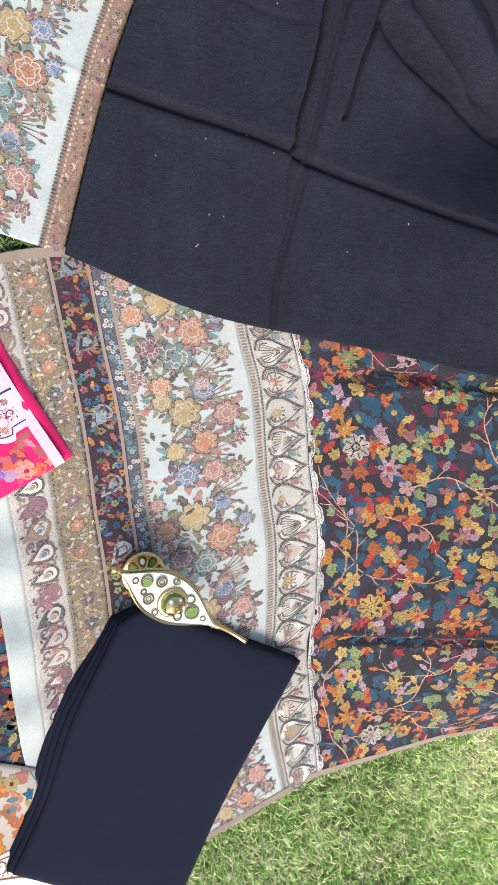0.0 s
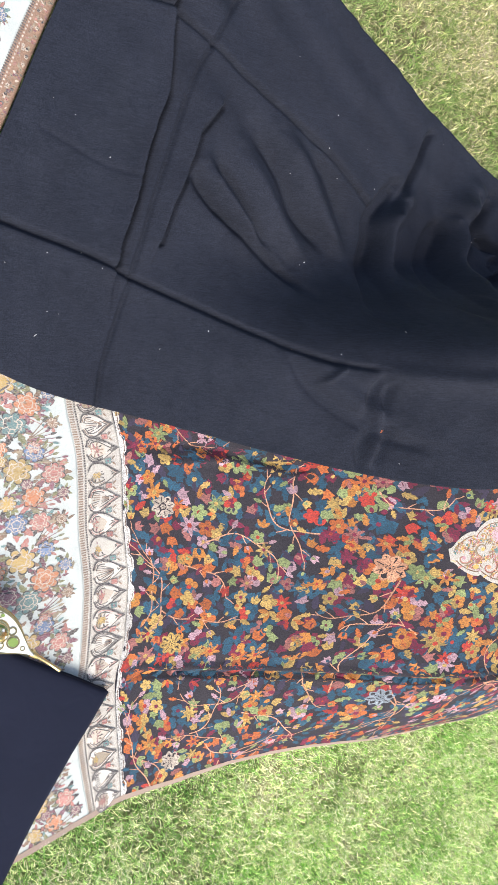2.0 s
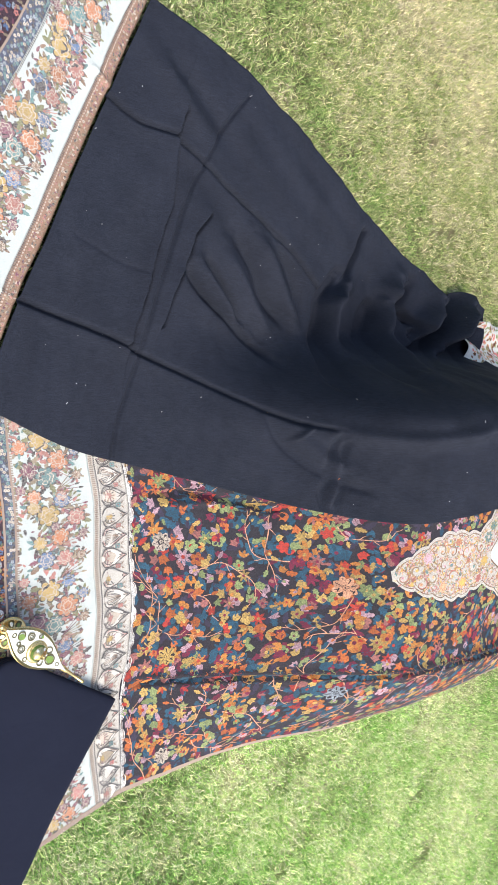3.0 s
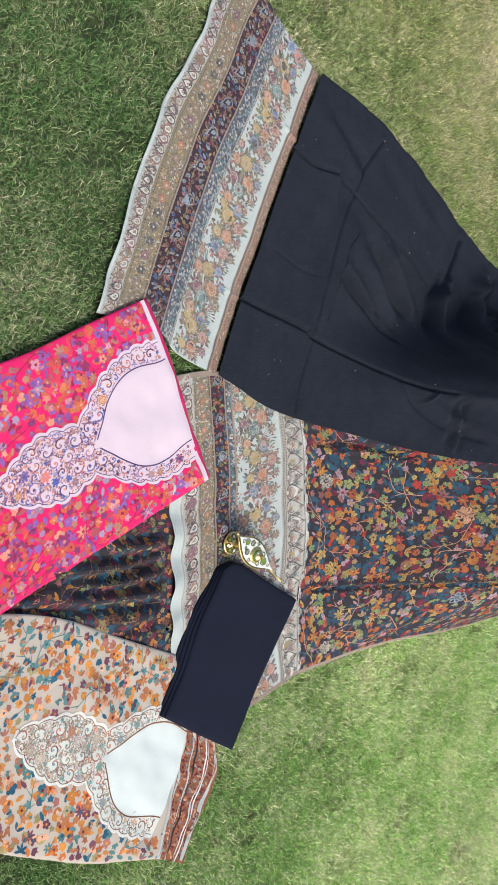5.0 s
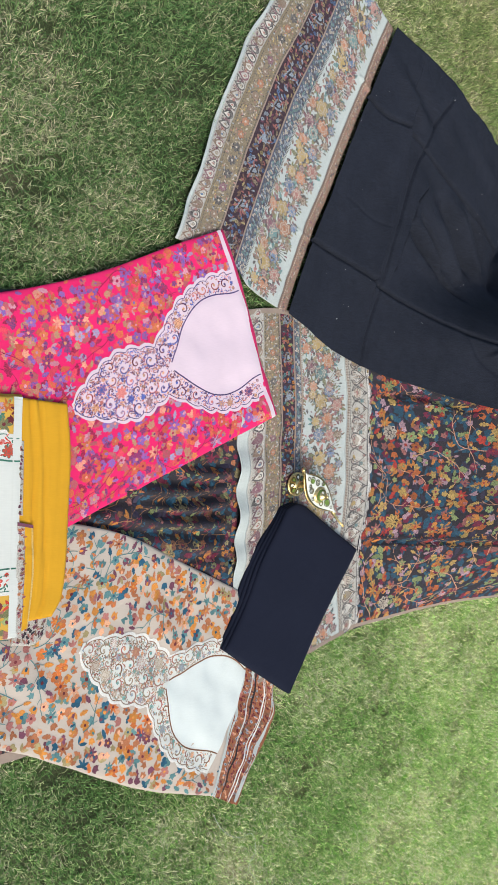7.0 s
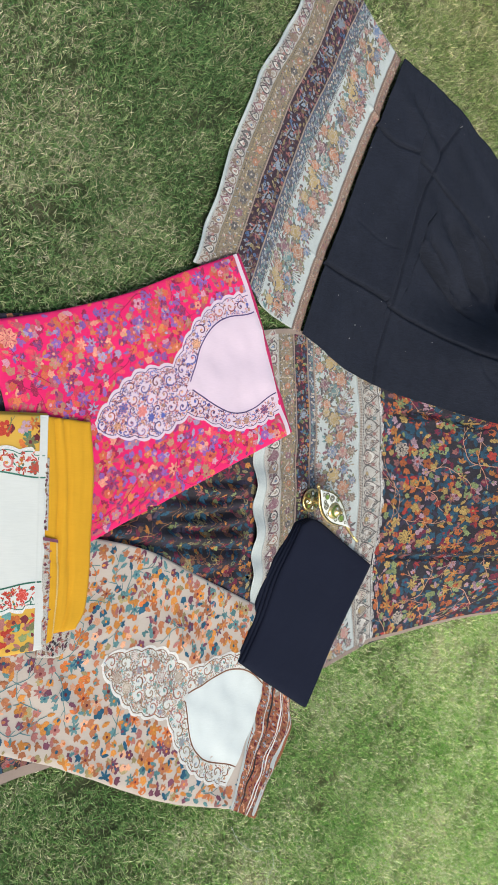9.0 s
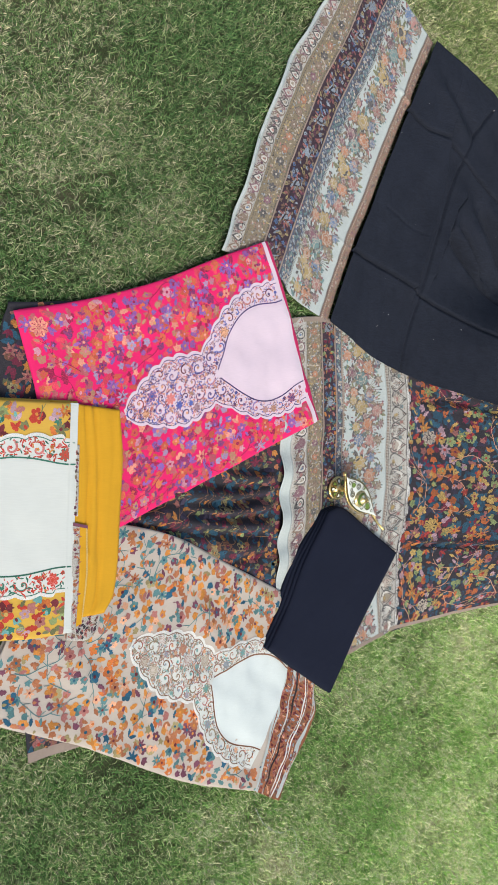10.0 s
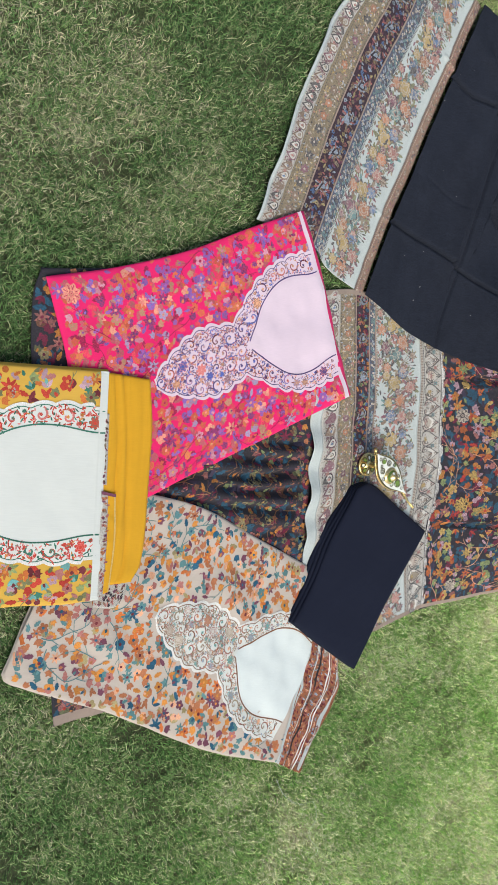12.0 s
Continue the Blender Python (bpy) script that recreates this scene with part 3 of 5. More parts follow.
def all_over(pr, wide, tall, gap, cols, rng, size=1.0, eyes=("gold", "wine", "red"), keep=lambda u, v: True, under=None, avoid=()):
    """An all-over print of blossoms, cups and leaves, with darker leaves behind them."""
    if under:
        for u, v in scatter(wide, tall, gap * 0.95, rng):
            if keep(u, v):
                saw_leaf(pr, np.array((u, v)), gap * rng.uniform(0.8, 1.5), rng.choice(under), rng.uniform(0, 6.28), -1)
    busy = {}
    for q in avoid:
        busy.setdefault((int(q[0] / gap), int(q[1] / gap)), []).append(q)
    for u, v in scatter(wide, tall, gap, rng, 0.3):
        cell = (int(u / gap), int(v / gap))
        near_by = [q for i in (-1, 0, 1) for j in (-1, 0, 1) for q in busy.get((cell[0] + i, cell[1] + j), ())]
        if not keep(u, v) or any(math.hypot(q[0] - u, q[1] - v) < 0.7 * gap for q in near_by):
            continue
        c, k, t = np.array((u, v)), rng.random(), rng.uniform(0, 6.28)
        col, other = rng.choice(cols), rng.choice(cols)
        s = gap * size * rng.uniform(0.85, 1.2)
        if k < 0.07:
            star(pr, c, s * 0.62, col, rng.choice(eyes), t)
        elif k < 0.17:
            pansy(pr, c, s * 0.58, col, other, rng.choice(eyes), t)
        elif k < 0.27:
            pr.flower(c, s * 0.5, col, rng.choice(eyes), 5, t, 1)
        elif k < 0.55:
            tulip(pr, c, s * 0.72, col, t, 1, other if rng.random() < 0.5 else None)
        elif k < 0.78:
            saw_leaf(pr, c - 0.3 * s * np.array((np.cos(t), np.sin(t))), s * 0.95, col, t)
            if rng.random() < 0.6:
                saw_leaf(pr, c, s * 0.7, other, t + rng.choice((-1, 1)) * rng.uniform(0.8, 1.5), 2)
        elif k < 0.9:
            pr.lobed(c, s * 0.45, col, t, 1)
        else:
            for d in (-0.75, 0, 0.75):
                pr.leaf(c - 0.2 * s * np.array((np.cos(t), np.sin(t))), s * 0.7, s * 0.28, col if d else other, t + d, 1)


# ---- lawn ----
FLAT = []


def turf(x, y):
    return -0.016 + 0.006 * ripple(x, y, 0.9, 5) + 0.002 * ripple(x, y, 0.12, 6)


def lawn():
    e = np.r_[-400, -60, -12, np.linspace(-4, 5, 200), 12, 60, 400]
    x, y = np.meshgrid(e, e, indexing="ij")
    z = turf(x, y)
    n = len(e)
    k = np.arange(n * n).reshape(n, n)
    q = np.stack([k[:-1, :-1], k[1:, :-1], k[1:, 1:], k[:-1, 1:]], -1).reshape(-1, 4)
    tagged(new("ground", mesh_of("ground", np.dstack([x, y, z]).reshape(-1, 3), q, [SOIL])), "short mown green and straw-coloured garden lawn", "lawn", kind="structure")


def inside(poly, x, y):
    hit = np.zeros(len(x), bool)
    px, py = poly[:, 0], poly[:, 1]
    for a, b, c, d in zip(px, py, np.roll(px, -1), np.roll(py, -1)):
        m = (b > y) != (d > y)
        hit ^= m & (x < (c - a) * (y - b) / (d - b + 1e-12) + a)
    return hit


def grass(count):
    r = np.random.RandomState(11)
    x, y = r.uniform(-1.45, 3.15, count), r.uniform(-2.65, 2.05, count)
    bare = ripple(x, y, 0.35, 21) + 0.7 * ripple(x, y, 0.1, 22)
    tuft = ripple(x, y, 0.035, 23)
    keep = bare + 0.7 * tuft + r.normal(0, 0.45, count) > -0.95
    # the blades thin out towards the far edges of the lawn that lies near by
    rim = np.minimum(np.minimum(x + 1.45, 3.15 - x), np.minimum(y + 2.65, 2.05 - y))
    keep &= r.uniform(0, 1, count) < np.clip(rim / 0.45, 0, 1)
    for poly in FLAT:
        c = poly.mean(0)
        ring = (c + (poly - c) * 0.985)[::6]
        near_by = (x > ring[:, 0].min()) & (x < ring[:, 0].max()) & (y > ring[:, 1].min()) & (y < ring[:, 1].max()) & keep
        keep[near_by] &= ~inside(ring, x[near_by], y[near_by])
    x, y, tuft = x[keep], y[keep], tuft[keep]
    n = len(x)
    z = turf(x, y)
    long = r.uniform(0.012, 0.031, n) * np.clip(1 + 0.25 * ripple(x, y, 0.5, 31) + 0.3 * tuft, 0.5, 1.7)
    wide = r.uniform(0.0013, 0.0030, n)
    a = 0.8 * ripple(x, y, 0.06, 32) + r.uniform(0, 6.28, n)
    tilt = r.uniform(0.55, 1.45, n)
    dx, dy = np.cos(a), np.sin(a)
    tw = a + r.uniform(0.9, 2.2, n)
    wx, wy = np.cos(tw) * wide / 2, np.sin(tw) * wide / 2
    mid = long * 0.55
    mx, my, mz = x + dx * mid * np.sin(tilt * 0.6), y + dy * mid * np.sin(tilt * 0.6), z + mid * np.cos(tilt * 0.6)
    tx, ty, tz = mx + dx * mid * np.sin(tilt * 1.25), my + dy * mid * np.sin(tilt * 1.25), mz + 0.8 * mid * np.cos(tilt * 1.25)
    v = np.empty((n, 4, 3), np.float32)
    v[:, 0] = np.stack([x, y, z], 1)
    v[:, 1] = np.stack([mx + wx, my + wy, mz], 1)
    v[:, 2] = np.stack([tx, ty, tz], 1)
    v[:, 3] = np.stack([mx - wx, my - wy, mz], 1)
    base = np.arange(n)[:, None] * 4
    tris = np.concatenate([base + (0, 1, 3), base + (1, 2, 3)], 1).reshape(-1).astype(np.int32)
    me = bpy.data.meshes.new("grass")
    me.vertices.add(n * 4)
    me.vertices.foreach_set("co", v.reshape(-1))
    me.loops.add(len(tris))
    me.loops.foreach_set("vertex_index", tris)
    me.polygons.add(n * 2)
    me.polygons.foreach_set("loop_start", np.arange(0, len(tris), 3, dtype=np.int32))
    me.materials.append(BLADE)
    me.update(calc_edges=True)
    tagged(new("grass", me), "short green and dry straw grass blades of the lawn", "grass", kind="stuff")


lawn()

# ---- woven borders ----
def bars(pr, u, du, v0, v1, col, pitch=0.0055):
    """A ladder of short bars along a narrow strip."""
    v = v0
    while v < v1:
        pr.poly([(u, v), (u + du, v), (u + du, v + pitch * 0.5), (u, v + pitch * 0.5)], col, 1)
        v += pitch


def drops_band(pr, u0, u1, tall, rng):
    """Bent drops in dark outline side by side, with scrolls and small blossoms between them."""
    w = u1 - u0
    v = 0.02
    while v < tall - 0.015:
        c = np.array((u0 + w * 0.47, v))
        line = rng.choice(("iron", "iron", "bark", "plum"))
        pr.drop(c, w * 0.86, line, "bone", 0.3 + rng.uniform(-0.15, 0.15), 6, line)
        pr.drop(c + (w * 0.05, 0), w * 0.30, "bone", rng.choice(("clay", "dun", "slate")), 0.3, 9)
        e = c + np.array((0, w * 0.34))
        for side in (-1, 1):
            pr.swirl(e + (w * 0.2 * side, 0), w * 0.17, rng.choice(("iron", "bark", "plum")), rng.uniform(0, 6), side, 0.0024, 6)
        pr.flower(e + (w * 0.02, 0), w * 0.11, rng.choice(("clay", "plum")), "iron", 5, 0, 6)
        for _ in range(14):
            q = np.array((rng.uniform(u0 + 0.004, u1 - 0.006), v + rng.uniform(-0.3, 0.5) * w))
            pr.leaf(q, 0.007, 0.003, rng.choice(("bark", "plum", "iron", "iron")), rng.uniform(0, 6), 3)
        v += w * 0.68


def olive_band(pr, u0, u1, tall, rng):
    w = u1 - u0
    v = 0.02
    cols = ("rust", "plum", "bark", "iron", "bark", "rust")
    while v < tall:
        c = np.array((u0 + w / 2, v))
        col = rng.choice(cols)
        pr.flower(c, w * 0.2, col, "thread", 6, rng.uniform(0, 1), 2, ring="iron")
        for _ in range(34):
            q = c + np.array((rng.uniform(-0.44, 0.44) * w, rng.uniform(-0.022, 0.022)))
            pr.leaf(q, 0.009, 0.0035, rng.choice(("iron", "thread", "bark", "dun", "mist", "thread", "ochre", "clay")), rng.uniform(0, 6.3), 0)
        v += 0.042
    bars(pr, u0 + 0.001, 0.0025, 0, tall, "char", 0.009)
    bars(pr, u1 - 0.0035, 0.0025, 0, tall, "char", 0.009)


def leafy_band(pr, u0, u1, tall, rng, cols=("pine", "bark", "rust", "moss", "plum", "dun", "slate", "clay", "thread"), gap=0.0115, large=False):
    w = u1 - u0
    for u, v in scatter(w, tall, gap, rng):
        c = np.array((u0 + np.clip(u, 0.005, w - 0.005), v))
        if rng.random() < 0.3:
            pr.flower(c, gap * 0.5, rng.choice(cols), "char", 5, rng.uniform(0, 1), 1)
        else:
            saw_leaf(pr, c, gap * rng.uniform(0.9, 1.4), rng.choice(cols), rng.uniform(0, 6.3), 1)
    # a larger leaf with a pale outline stands at even steps
    v = 0.05
    while large and v < tall - 0.03:
        c = np.array((u0 + w * 0.5, v))
        pr.drop(c, min(w, 0.06) * 0.85, "mist", "iron", 0.9, 3, "mist")
        for d in np.arange(0, 6.2, 0.8):
            pr.leaf(c + w * 0.16 * np.array((np.cos(d), np.sin(d))), w * 0.26, w * 0.07, rng.choice(("dun", "bark", "clay")), d + 0.5, 5)
        v += 0.115


def star_band(pr, u0, u1, tall, rng):
    w = u1 - u0
    for u, v in scatter(w, tall, 0.0095, rng, 0.2):
        pr.flower(np.array((u0 + np.clip(u, 0.004, w - 0.004), v)), 0.0042, rng.choice(("thread", "mist", "pine", "iron")), "char", 5, rng.uniform(0, 1), 1)


SPRAY = ((0.42, 0.0, 0.026, "ochre"), (0.60, 0.034, 0.019, "slate"), (0.24, 0.024, 0.017, "ochre"), (0.77, -0.014, 0.021, "clay"), (0.50, -0.03, 0.012, "plum"), (0.30, -0.063, 0.017, "ochre"), (0.56, -0.057, 0.021, "rust"), (0.86, -0.057, 0.012, "plum"), (0.38, -0.108, 0.022, "slate"), (0.62, -0.112, 0.021, "clay"), (0.84, -0.114, 0.012, "bark"),
         (0.40, -0.185, 0.026, "ochre"), (0.66, -0.172, 0.017, "slate"), (0.14, -0.20, 0.018, "rust"), (0.84, -0.215, 0.013, "slate"), (0.62, -0.235, 0.026, "rust"), (0.24, -0.255, 0.021, "plum"), (0.44, -0.275, 0.024, "pine"), (0.84, -0.277, 0.012, "bark"), (0.26, -0.32, 0.018, "rust"), (0.60, -0.325, 0.014, "clay"), (0.10, -0.15, 0.012, "clay"), (0.10, -0.30, 0.012, "plum"))


def bouquet_band(pr, u0, u1, tall, rng, pitch=0.37):
    """Sprays of full blooms with leaves and bundled stems; the ground stays bare along one side."""
    w = u1 - u0
    leaves = ("moss", "bark", "dun", "pine", "plum", "clay", "iron", "moss")
    for u, v in scatter(w * 0.84, tall, 0.0125, rng):
        if rng.random() < 0.36:
            saw_leaf(pr, np.array((u0 + max(u, 0.006), v)), rng.uniform(0.009, 0.018), rng.choice(("iron", "bark", "plum", "moss", "pine", "bark", "clay")), rng.uniform(0, 6.28), -1)
    v = 0.10
    while v < tall + pitch:
        for fu, dv, r, col in SPRAY:
            c = np.array((u0 + w * fu, v + dv))
            for d in np.arange(0, 6.2, 0.62) + rng.uniform(0, 0.6):
                if rng.random() < 0.85:
                    q = c + r * 0.75 * np.array((np.cos(d), np.sin(d)))
                    if u0 + 0.004 < q[0] < u1 - 0.012:
                        saw_leaf(pr, q, r * rng.uniform(0.75, 1.25), rng.choice(leaves), d + rng.uniform(-0.4, 0.4), rng.choice((0, 1)))
            for _ in range(3):
                q = c + np.array((rng.uniform(-1.6, 1.6), rng.uniform(-1.6, 1.6))) * r
                if u0 + 0.004 < q[0] < u1 - 0.012:
                    pr.leaf(q, 0.013, 0.0045, rng.choice(leaves), rng.uniform(0, 6.28), 1, ring="iron")
            pr.rose(c, r * rng.uniform(0.95, 1.05), col, "thread", 5, rng.uniform(0, 1))
            for a in np.arange(9) * 0.698:
                t = np.linspace(0.35, 0.9, 4)[:, None]
                pr.ribbon(c + t * r * 0.9 * np.array((np.cos(a), np.sin(a))), 0.0011, "thread", 8)
        for fu, dv, turn in ((0.55, 0.015, 0.35), (0.50, -0.075, -0.2), (0.55, -0.16, 0.5), (0.5, -0.25, -0.1), (0.55, -0.31, 0.3)):
            c = np.array((u0 + w * fu, v + dv))
            for d in np.linspace(-0.5, 0.5, 6):
                t = np.linspace(0, 1, 6)[:, None]
                long = w * rng.uniform(0.18, 0.32)
                way = np.array((np.cos(turn + d), np.sin(turn + d)))
                pr.ribbon(c + t * long * way, (0.0028, 0.0012), rng.choice(("plum", "bark", "dun", "clay", "iron")), 2)
                pr.leaf(c + long * way, 0.013, 0.005, rng.choice(leaves), turn + d, 3)
        v += pitch


def hearts_band(pr, u0, u1, tall, rng, pitch=0.056):
    """Pointed hearts in dark outline, one inside the other, with small blossoms between their tips."""
    w = u1 - u0
    n = int(round(tall / pitch))
    pitch = tall / n
    for k in range(n):
        c = np.array((u0, (k + 0.5) * pitch))
        q = np.r_[np.linspace(0, 1, 14), np.linspace(1, 0, 14)[1:]]
        hw = np.interp(q, (0, 0.05, 0.15, 0.3, 0.45, 0.6, 0.75, 0.88, 1.0), (0.30, 0.72, 0.97, 1.0, 0.9, 0.66, 0.36, 0.12, 0.0)) * np.r_[np.ones(14), -np.ones(13)]
        shape = np.stack([q * w, hw * pitch * 0.47], 1)
        kind = k % 3
        pr.poly(c + shape * (0.96, 1.0), "bone", 8)
        pr.ribbon(c + shape * (0.96, 1.0), 0.0036, "iron", 10)
        pr.ribbon(c + shape * (0.84, 0.86) + (0.003, 0), 0.0016, rng.choice(("bark", "clay", "iron")), 10)
        pr.poly(c + shape[::2] * (0.70, 0.70) + (0.006, 0), ("thread", "bone", "dun")[kind], 10)
        pr.ribbon(c + shape * (0.70, 0.70) + (0.006, 0), 0.0024, "iron", 12)
        if kind == 1:
            for f in np.linspace(-0.5, 0.5, 7):
                t = np.linspace(0, 1, 5)
                pr.ribbon(c + np.stack([0.008 + t * w * 0.5, f * pitch * 0.66 * (1 - t * 0.85)], 1), 0.0016, rng.choice(("iron", "bark")), 13)
        else:
            pr.rose(c + (w * 0.26, 0), pitch * 0.16, ("clay", "thread", "ochre")[kind], "iron", 13, 0.0)
            for d in np.arange(-2.4, 2.5, 0.6):
                pr.leaf(c + (w * 0.26, 0) + pitch * 0.17 * np.array((np.cos(d), np.sin(d))), 0.008, 0.003, rng.choice(("iron", "plum", "bark")), d, 13)
        e = c + np.array((w * 0.62, pitch * 0.5))
        pr.flower(e, w * 0.11, ("pine", "clay")[k % 2], "plum", 4, 0.78, 9, ring="iron")
        for side in (-1, 1):
            pr.swirl(e + (-w * 0.24, side * 0.006), 0.007, "iron", 1, side, 0.0018, 9)
            pr.leaf(e + (w * 0.12, side * 0.003), 0.010, 0.003, "bark", side * 0.9, 9)


def neck_widths(a):
    """Half widths of the stitched panel and of the open neck at a distance a below the neck edge."""
    out = np.interp(a, (0, 0.08, 0.145, 0.20, 0.245, 0.285, 0.31, 0.35, 0.39, 0.43, 0.47, 0.51, 0.55, 0.575, 0.59), (0.184, 0.187, 0.177, 0.155, 0.122, 0.086, 0.068, 0.074, 0.085, 0.086, 0.074, 0.056, 0.035, 0.018, 0.003))
    hole = sum(np.interp(np.abs(a + d), (0, 0.06, 0.10, 0.15, 0.19, 0.22, 0.245, 0.265, 0.278), (0.118, 0.134, 0.14, 0.132, 0.108, 0.078, 0.045, 0.018, 0.0)) for d in (-0.03, -0.015, 0, 0.015, 0.03)) / 5 * np.clip((0.285 - a) / 0.02, 0, 1) ** 0.5
    return out + 0.009 * np.abs(np.sin(a * 70)) ** 0.7 * (a > 0.02), hole


def neck_panel(sheet, mid, axis, parent, ground, lining, scroll, blooms, rng, edge="char", stop=0.59, rim="white", fill="white", long=1.0, bold=1.0):
    """The stitched neckline: a scalloped panel, the plain neck opening inside it, scrolls and blossoms."""
    ax = np.array(axis, float) / np.hypot(*axis)
    bx = np.array((-ax[1], ax[0]))
    size = (sheet.wide, sheet.tall)

    def lay(ab):
        ab = np.asarray(ab, float).reshape(-1, 2)
        xy = np.array(mid) + long * ab[:, :1] * ax + ab[:, 1:] * bx
        return sheet.solve(xy) * size

    pr = Print(sheet)
    a = np.linspace(-0.012, stop, 130)
    out, hole = neck_widths(a)
    for grow, col, layer in ((0.006, rim, 9), (0.0, fill, 10)):
        rows = [[(x, f * (w + grow)) for f in np.linspace(-1, 1, 45)] for x, w in zip(a, out)]
        pr.grid(lay(rows).reshape(len(a), 45, 2), col, layer)
    for s in (-1, 1):
        pr.ribbon(lay([(x, s * (w - 0.004)) for x, w in zip(a[1:-2], out[1:-2])]), 0.0022, edge, 11)
    ok = a < min(0.278, stop)
    rows = [[(x, f * w) for f in np.linspace(-1, 1, 45)] for x, w in zip(a[ok], hole[ok])]
    pr.grid(lay(rows).reshape(ok.sum(), 45, 2), lining, 13)
    for s in (-1, 1):
        pr.ribbon(lay([(x, s * (w + 0.004)) for x, w in zip(a[ok], hole[ok])]), 0.0038, edge, 14)
    # scrolls, blossoms and leaves over the panel, the large ones first
    rs = np.random.RandomState(rng.randint(0, 9999))
    x, f = rs.uniform(0.004, stop - 0.012, 9000), rs.uniform(-1, 1, 9000)
    o, h = neck_widths(x)
    y = f * o
    rim_gap = np.where(x > 0.292, o - 0.008 - np.abs(y), np.minimum(o - 0.008 - np.abs(y), np.abs(y) - h - 0.010))
    spots = np.stack([x, y], 1)[rim_gap > 0]
    room = rim_gap[rim_gap > 0]
    taken = np.empty((0, 3))
    for r, most in ((0.019, 14), (0.014, 30), (0.010, 90), (0.0068, 260), (0.0046, 500)):
        for p in spots[room > r * 0.85][:most * 25]:
            if not len(taken) or (np.hypot(taken[:, 0] - p[0], taken[:, 1] - p[1]) > (r + taken[:, 2]) * 0.96).all():
                taken = np.vstack([taken, (p[0], p[1], r)])
    uv = lay([(x, y) for x, y, _ in taken])
    for c, (x, y, r) in zip(uv, taken):
        k, turn, way = rng.random(), rng.uniform(0, 6), rng.choice((-1, 1))
        if r > 0.009 and k < 0.75:
            line = rng.choice(scroll)
            pr.swirl(c, r, line, turn, way, 0.0030 * bold, 11)
            pr.swirl(c, r * 0.80, rng.choice(scroll), turn + 0.35 * way, way, 0.0016 * bold, 12)
            pr.flower(c, r * 0.24, rng.choice(blooms), rng.choice(scroll), 5, 0, 12)
            for d in np.arange(7) * 0.9:
                pr.leaf(c + r * 0.86 * np.array((np.cos(d), np.sin(d))), r * 0.5, r * 0.17, rng.choice(scroll + blooms), d + 0.9 * way, 11)
        elif r > 0.006:
            pr.rose(c, r * 0.8, rng.choice(blooms), rng.choice(scroll), 11, turn)
        elif k < 0.5:
            pr.swirl(c, r * 1.05, rng.choice(scroll), turn, way, 0.0017 * bold, 11)
        else:
            pr.flower(c, r * 0.8, rng.choice(blooms), rng.choice(scroll), 5, turn, 11)
    clear = (np.hypot(spots[:, None, 0] - taken[None, :, 0], spots[:, None, 1] - taken[None, :, 1]) > taken[None, :, 2] * 0.9).all(1)
    pick = spots[clear][:2400]
    for c in lay(pick):
        pr.leaf(c, rng.uniform(0.005, 0.009) * bold, 0.0022 * bold, rng.choice(scroll + scroll + blooms), rng.uniform(0, 6.3), 11)
    return pr.made("neck_embroidery", parent, "scalloped embroidered neckline with scrolls and blossoms"), lay


def medallion(pr, c, r, col, rng, line="char"):
    """A round lace-like bloom: overlapping petals with dark lines between them."""
    c = np.array(c)
    pr.flower(c, r * 0.86, line, None, 8, 0.2, 5)
    for k in range(8):
        a = 0.2 + k * 2 * np.pi / 8
        way = np.array((np.cos(a), np.sin(a)))
        pr.leaf(c + 0.22 * r * way, r * 0.82, r * 0.62, col, a, 6)
        pr.ribbon(c + np.linspace(0.4, 0.85, 4)[:, None] * r * way, r * 0.07, line, 9)
    pr.flower(c, r * 0.24, col, line, 6, 0, 9)


# ---- the dark printed kurta with its woven hem border ----
R = random.Random(4)
kurta = thing("printed_kurta", "charcoal floral-print kurta cloth with woven white border, spread on lawn", "kurta")
HEM = [(0.653, -0.99), (0.62, -0.72), (0.632, -0.62), (0.635, -0.468), (0.615, -0.327), (0.605, -0.188), (0.575, -0.08), (0.555, 0.06)]


def kurta_height(x, y, u, v):
    z = lift(x, y) + 0.013 + 0.0022 * ripple(x, y, 0.16, 3) + 0.0012 * ripple(x, y, 0.05, 4)
    past = np.clip((x - 0.63) / 0.08, 0, 1)
    z = z + past * (-crease(x, y, [(0.62, -0.69), (0.9, -0.672), (1.26, -0.63), (1.6, -0.58)], 0.024, 0.011) + crease(x, y, [(0.62, -0.672), (0.9, -0.655), (1.26, -0.612), (1.6, -0.56)], 0.012, 0.014))
    z = z + past * (-crease(x, y, [(0.58, -0.19), (0.75, -0.165), (0.95, -0.2)], 0.022, 0.012) + crease(x, y, [(0.6, -0.215), (0.8, -0.19)], 0.011, 0.012))
    return z + 0.004 * np.sin(y * 38 + 2 * np.sin(x * 9)) * np.exp(-((y + 0.86) / 0.11) ** 2) * np.clip((x - 0.6) * 4, 0, 1)


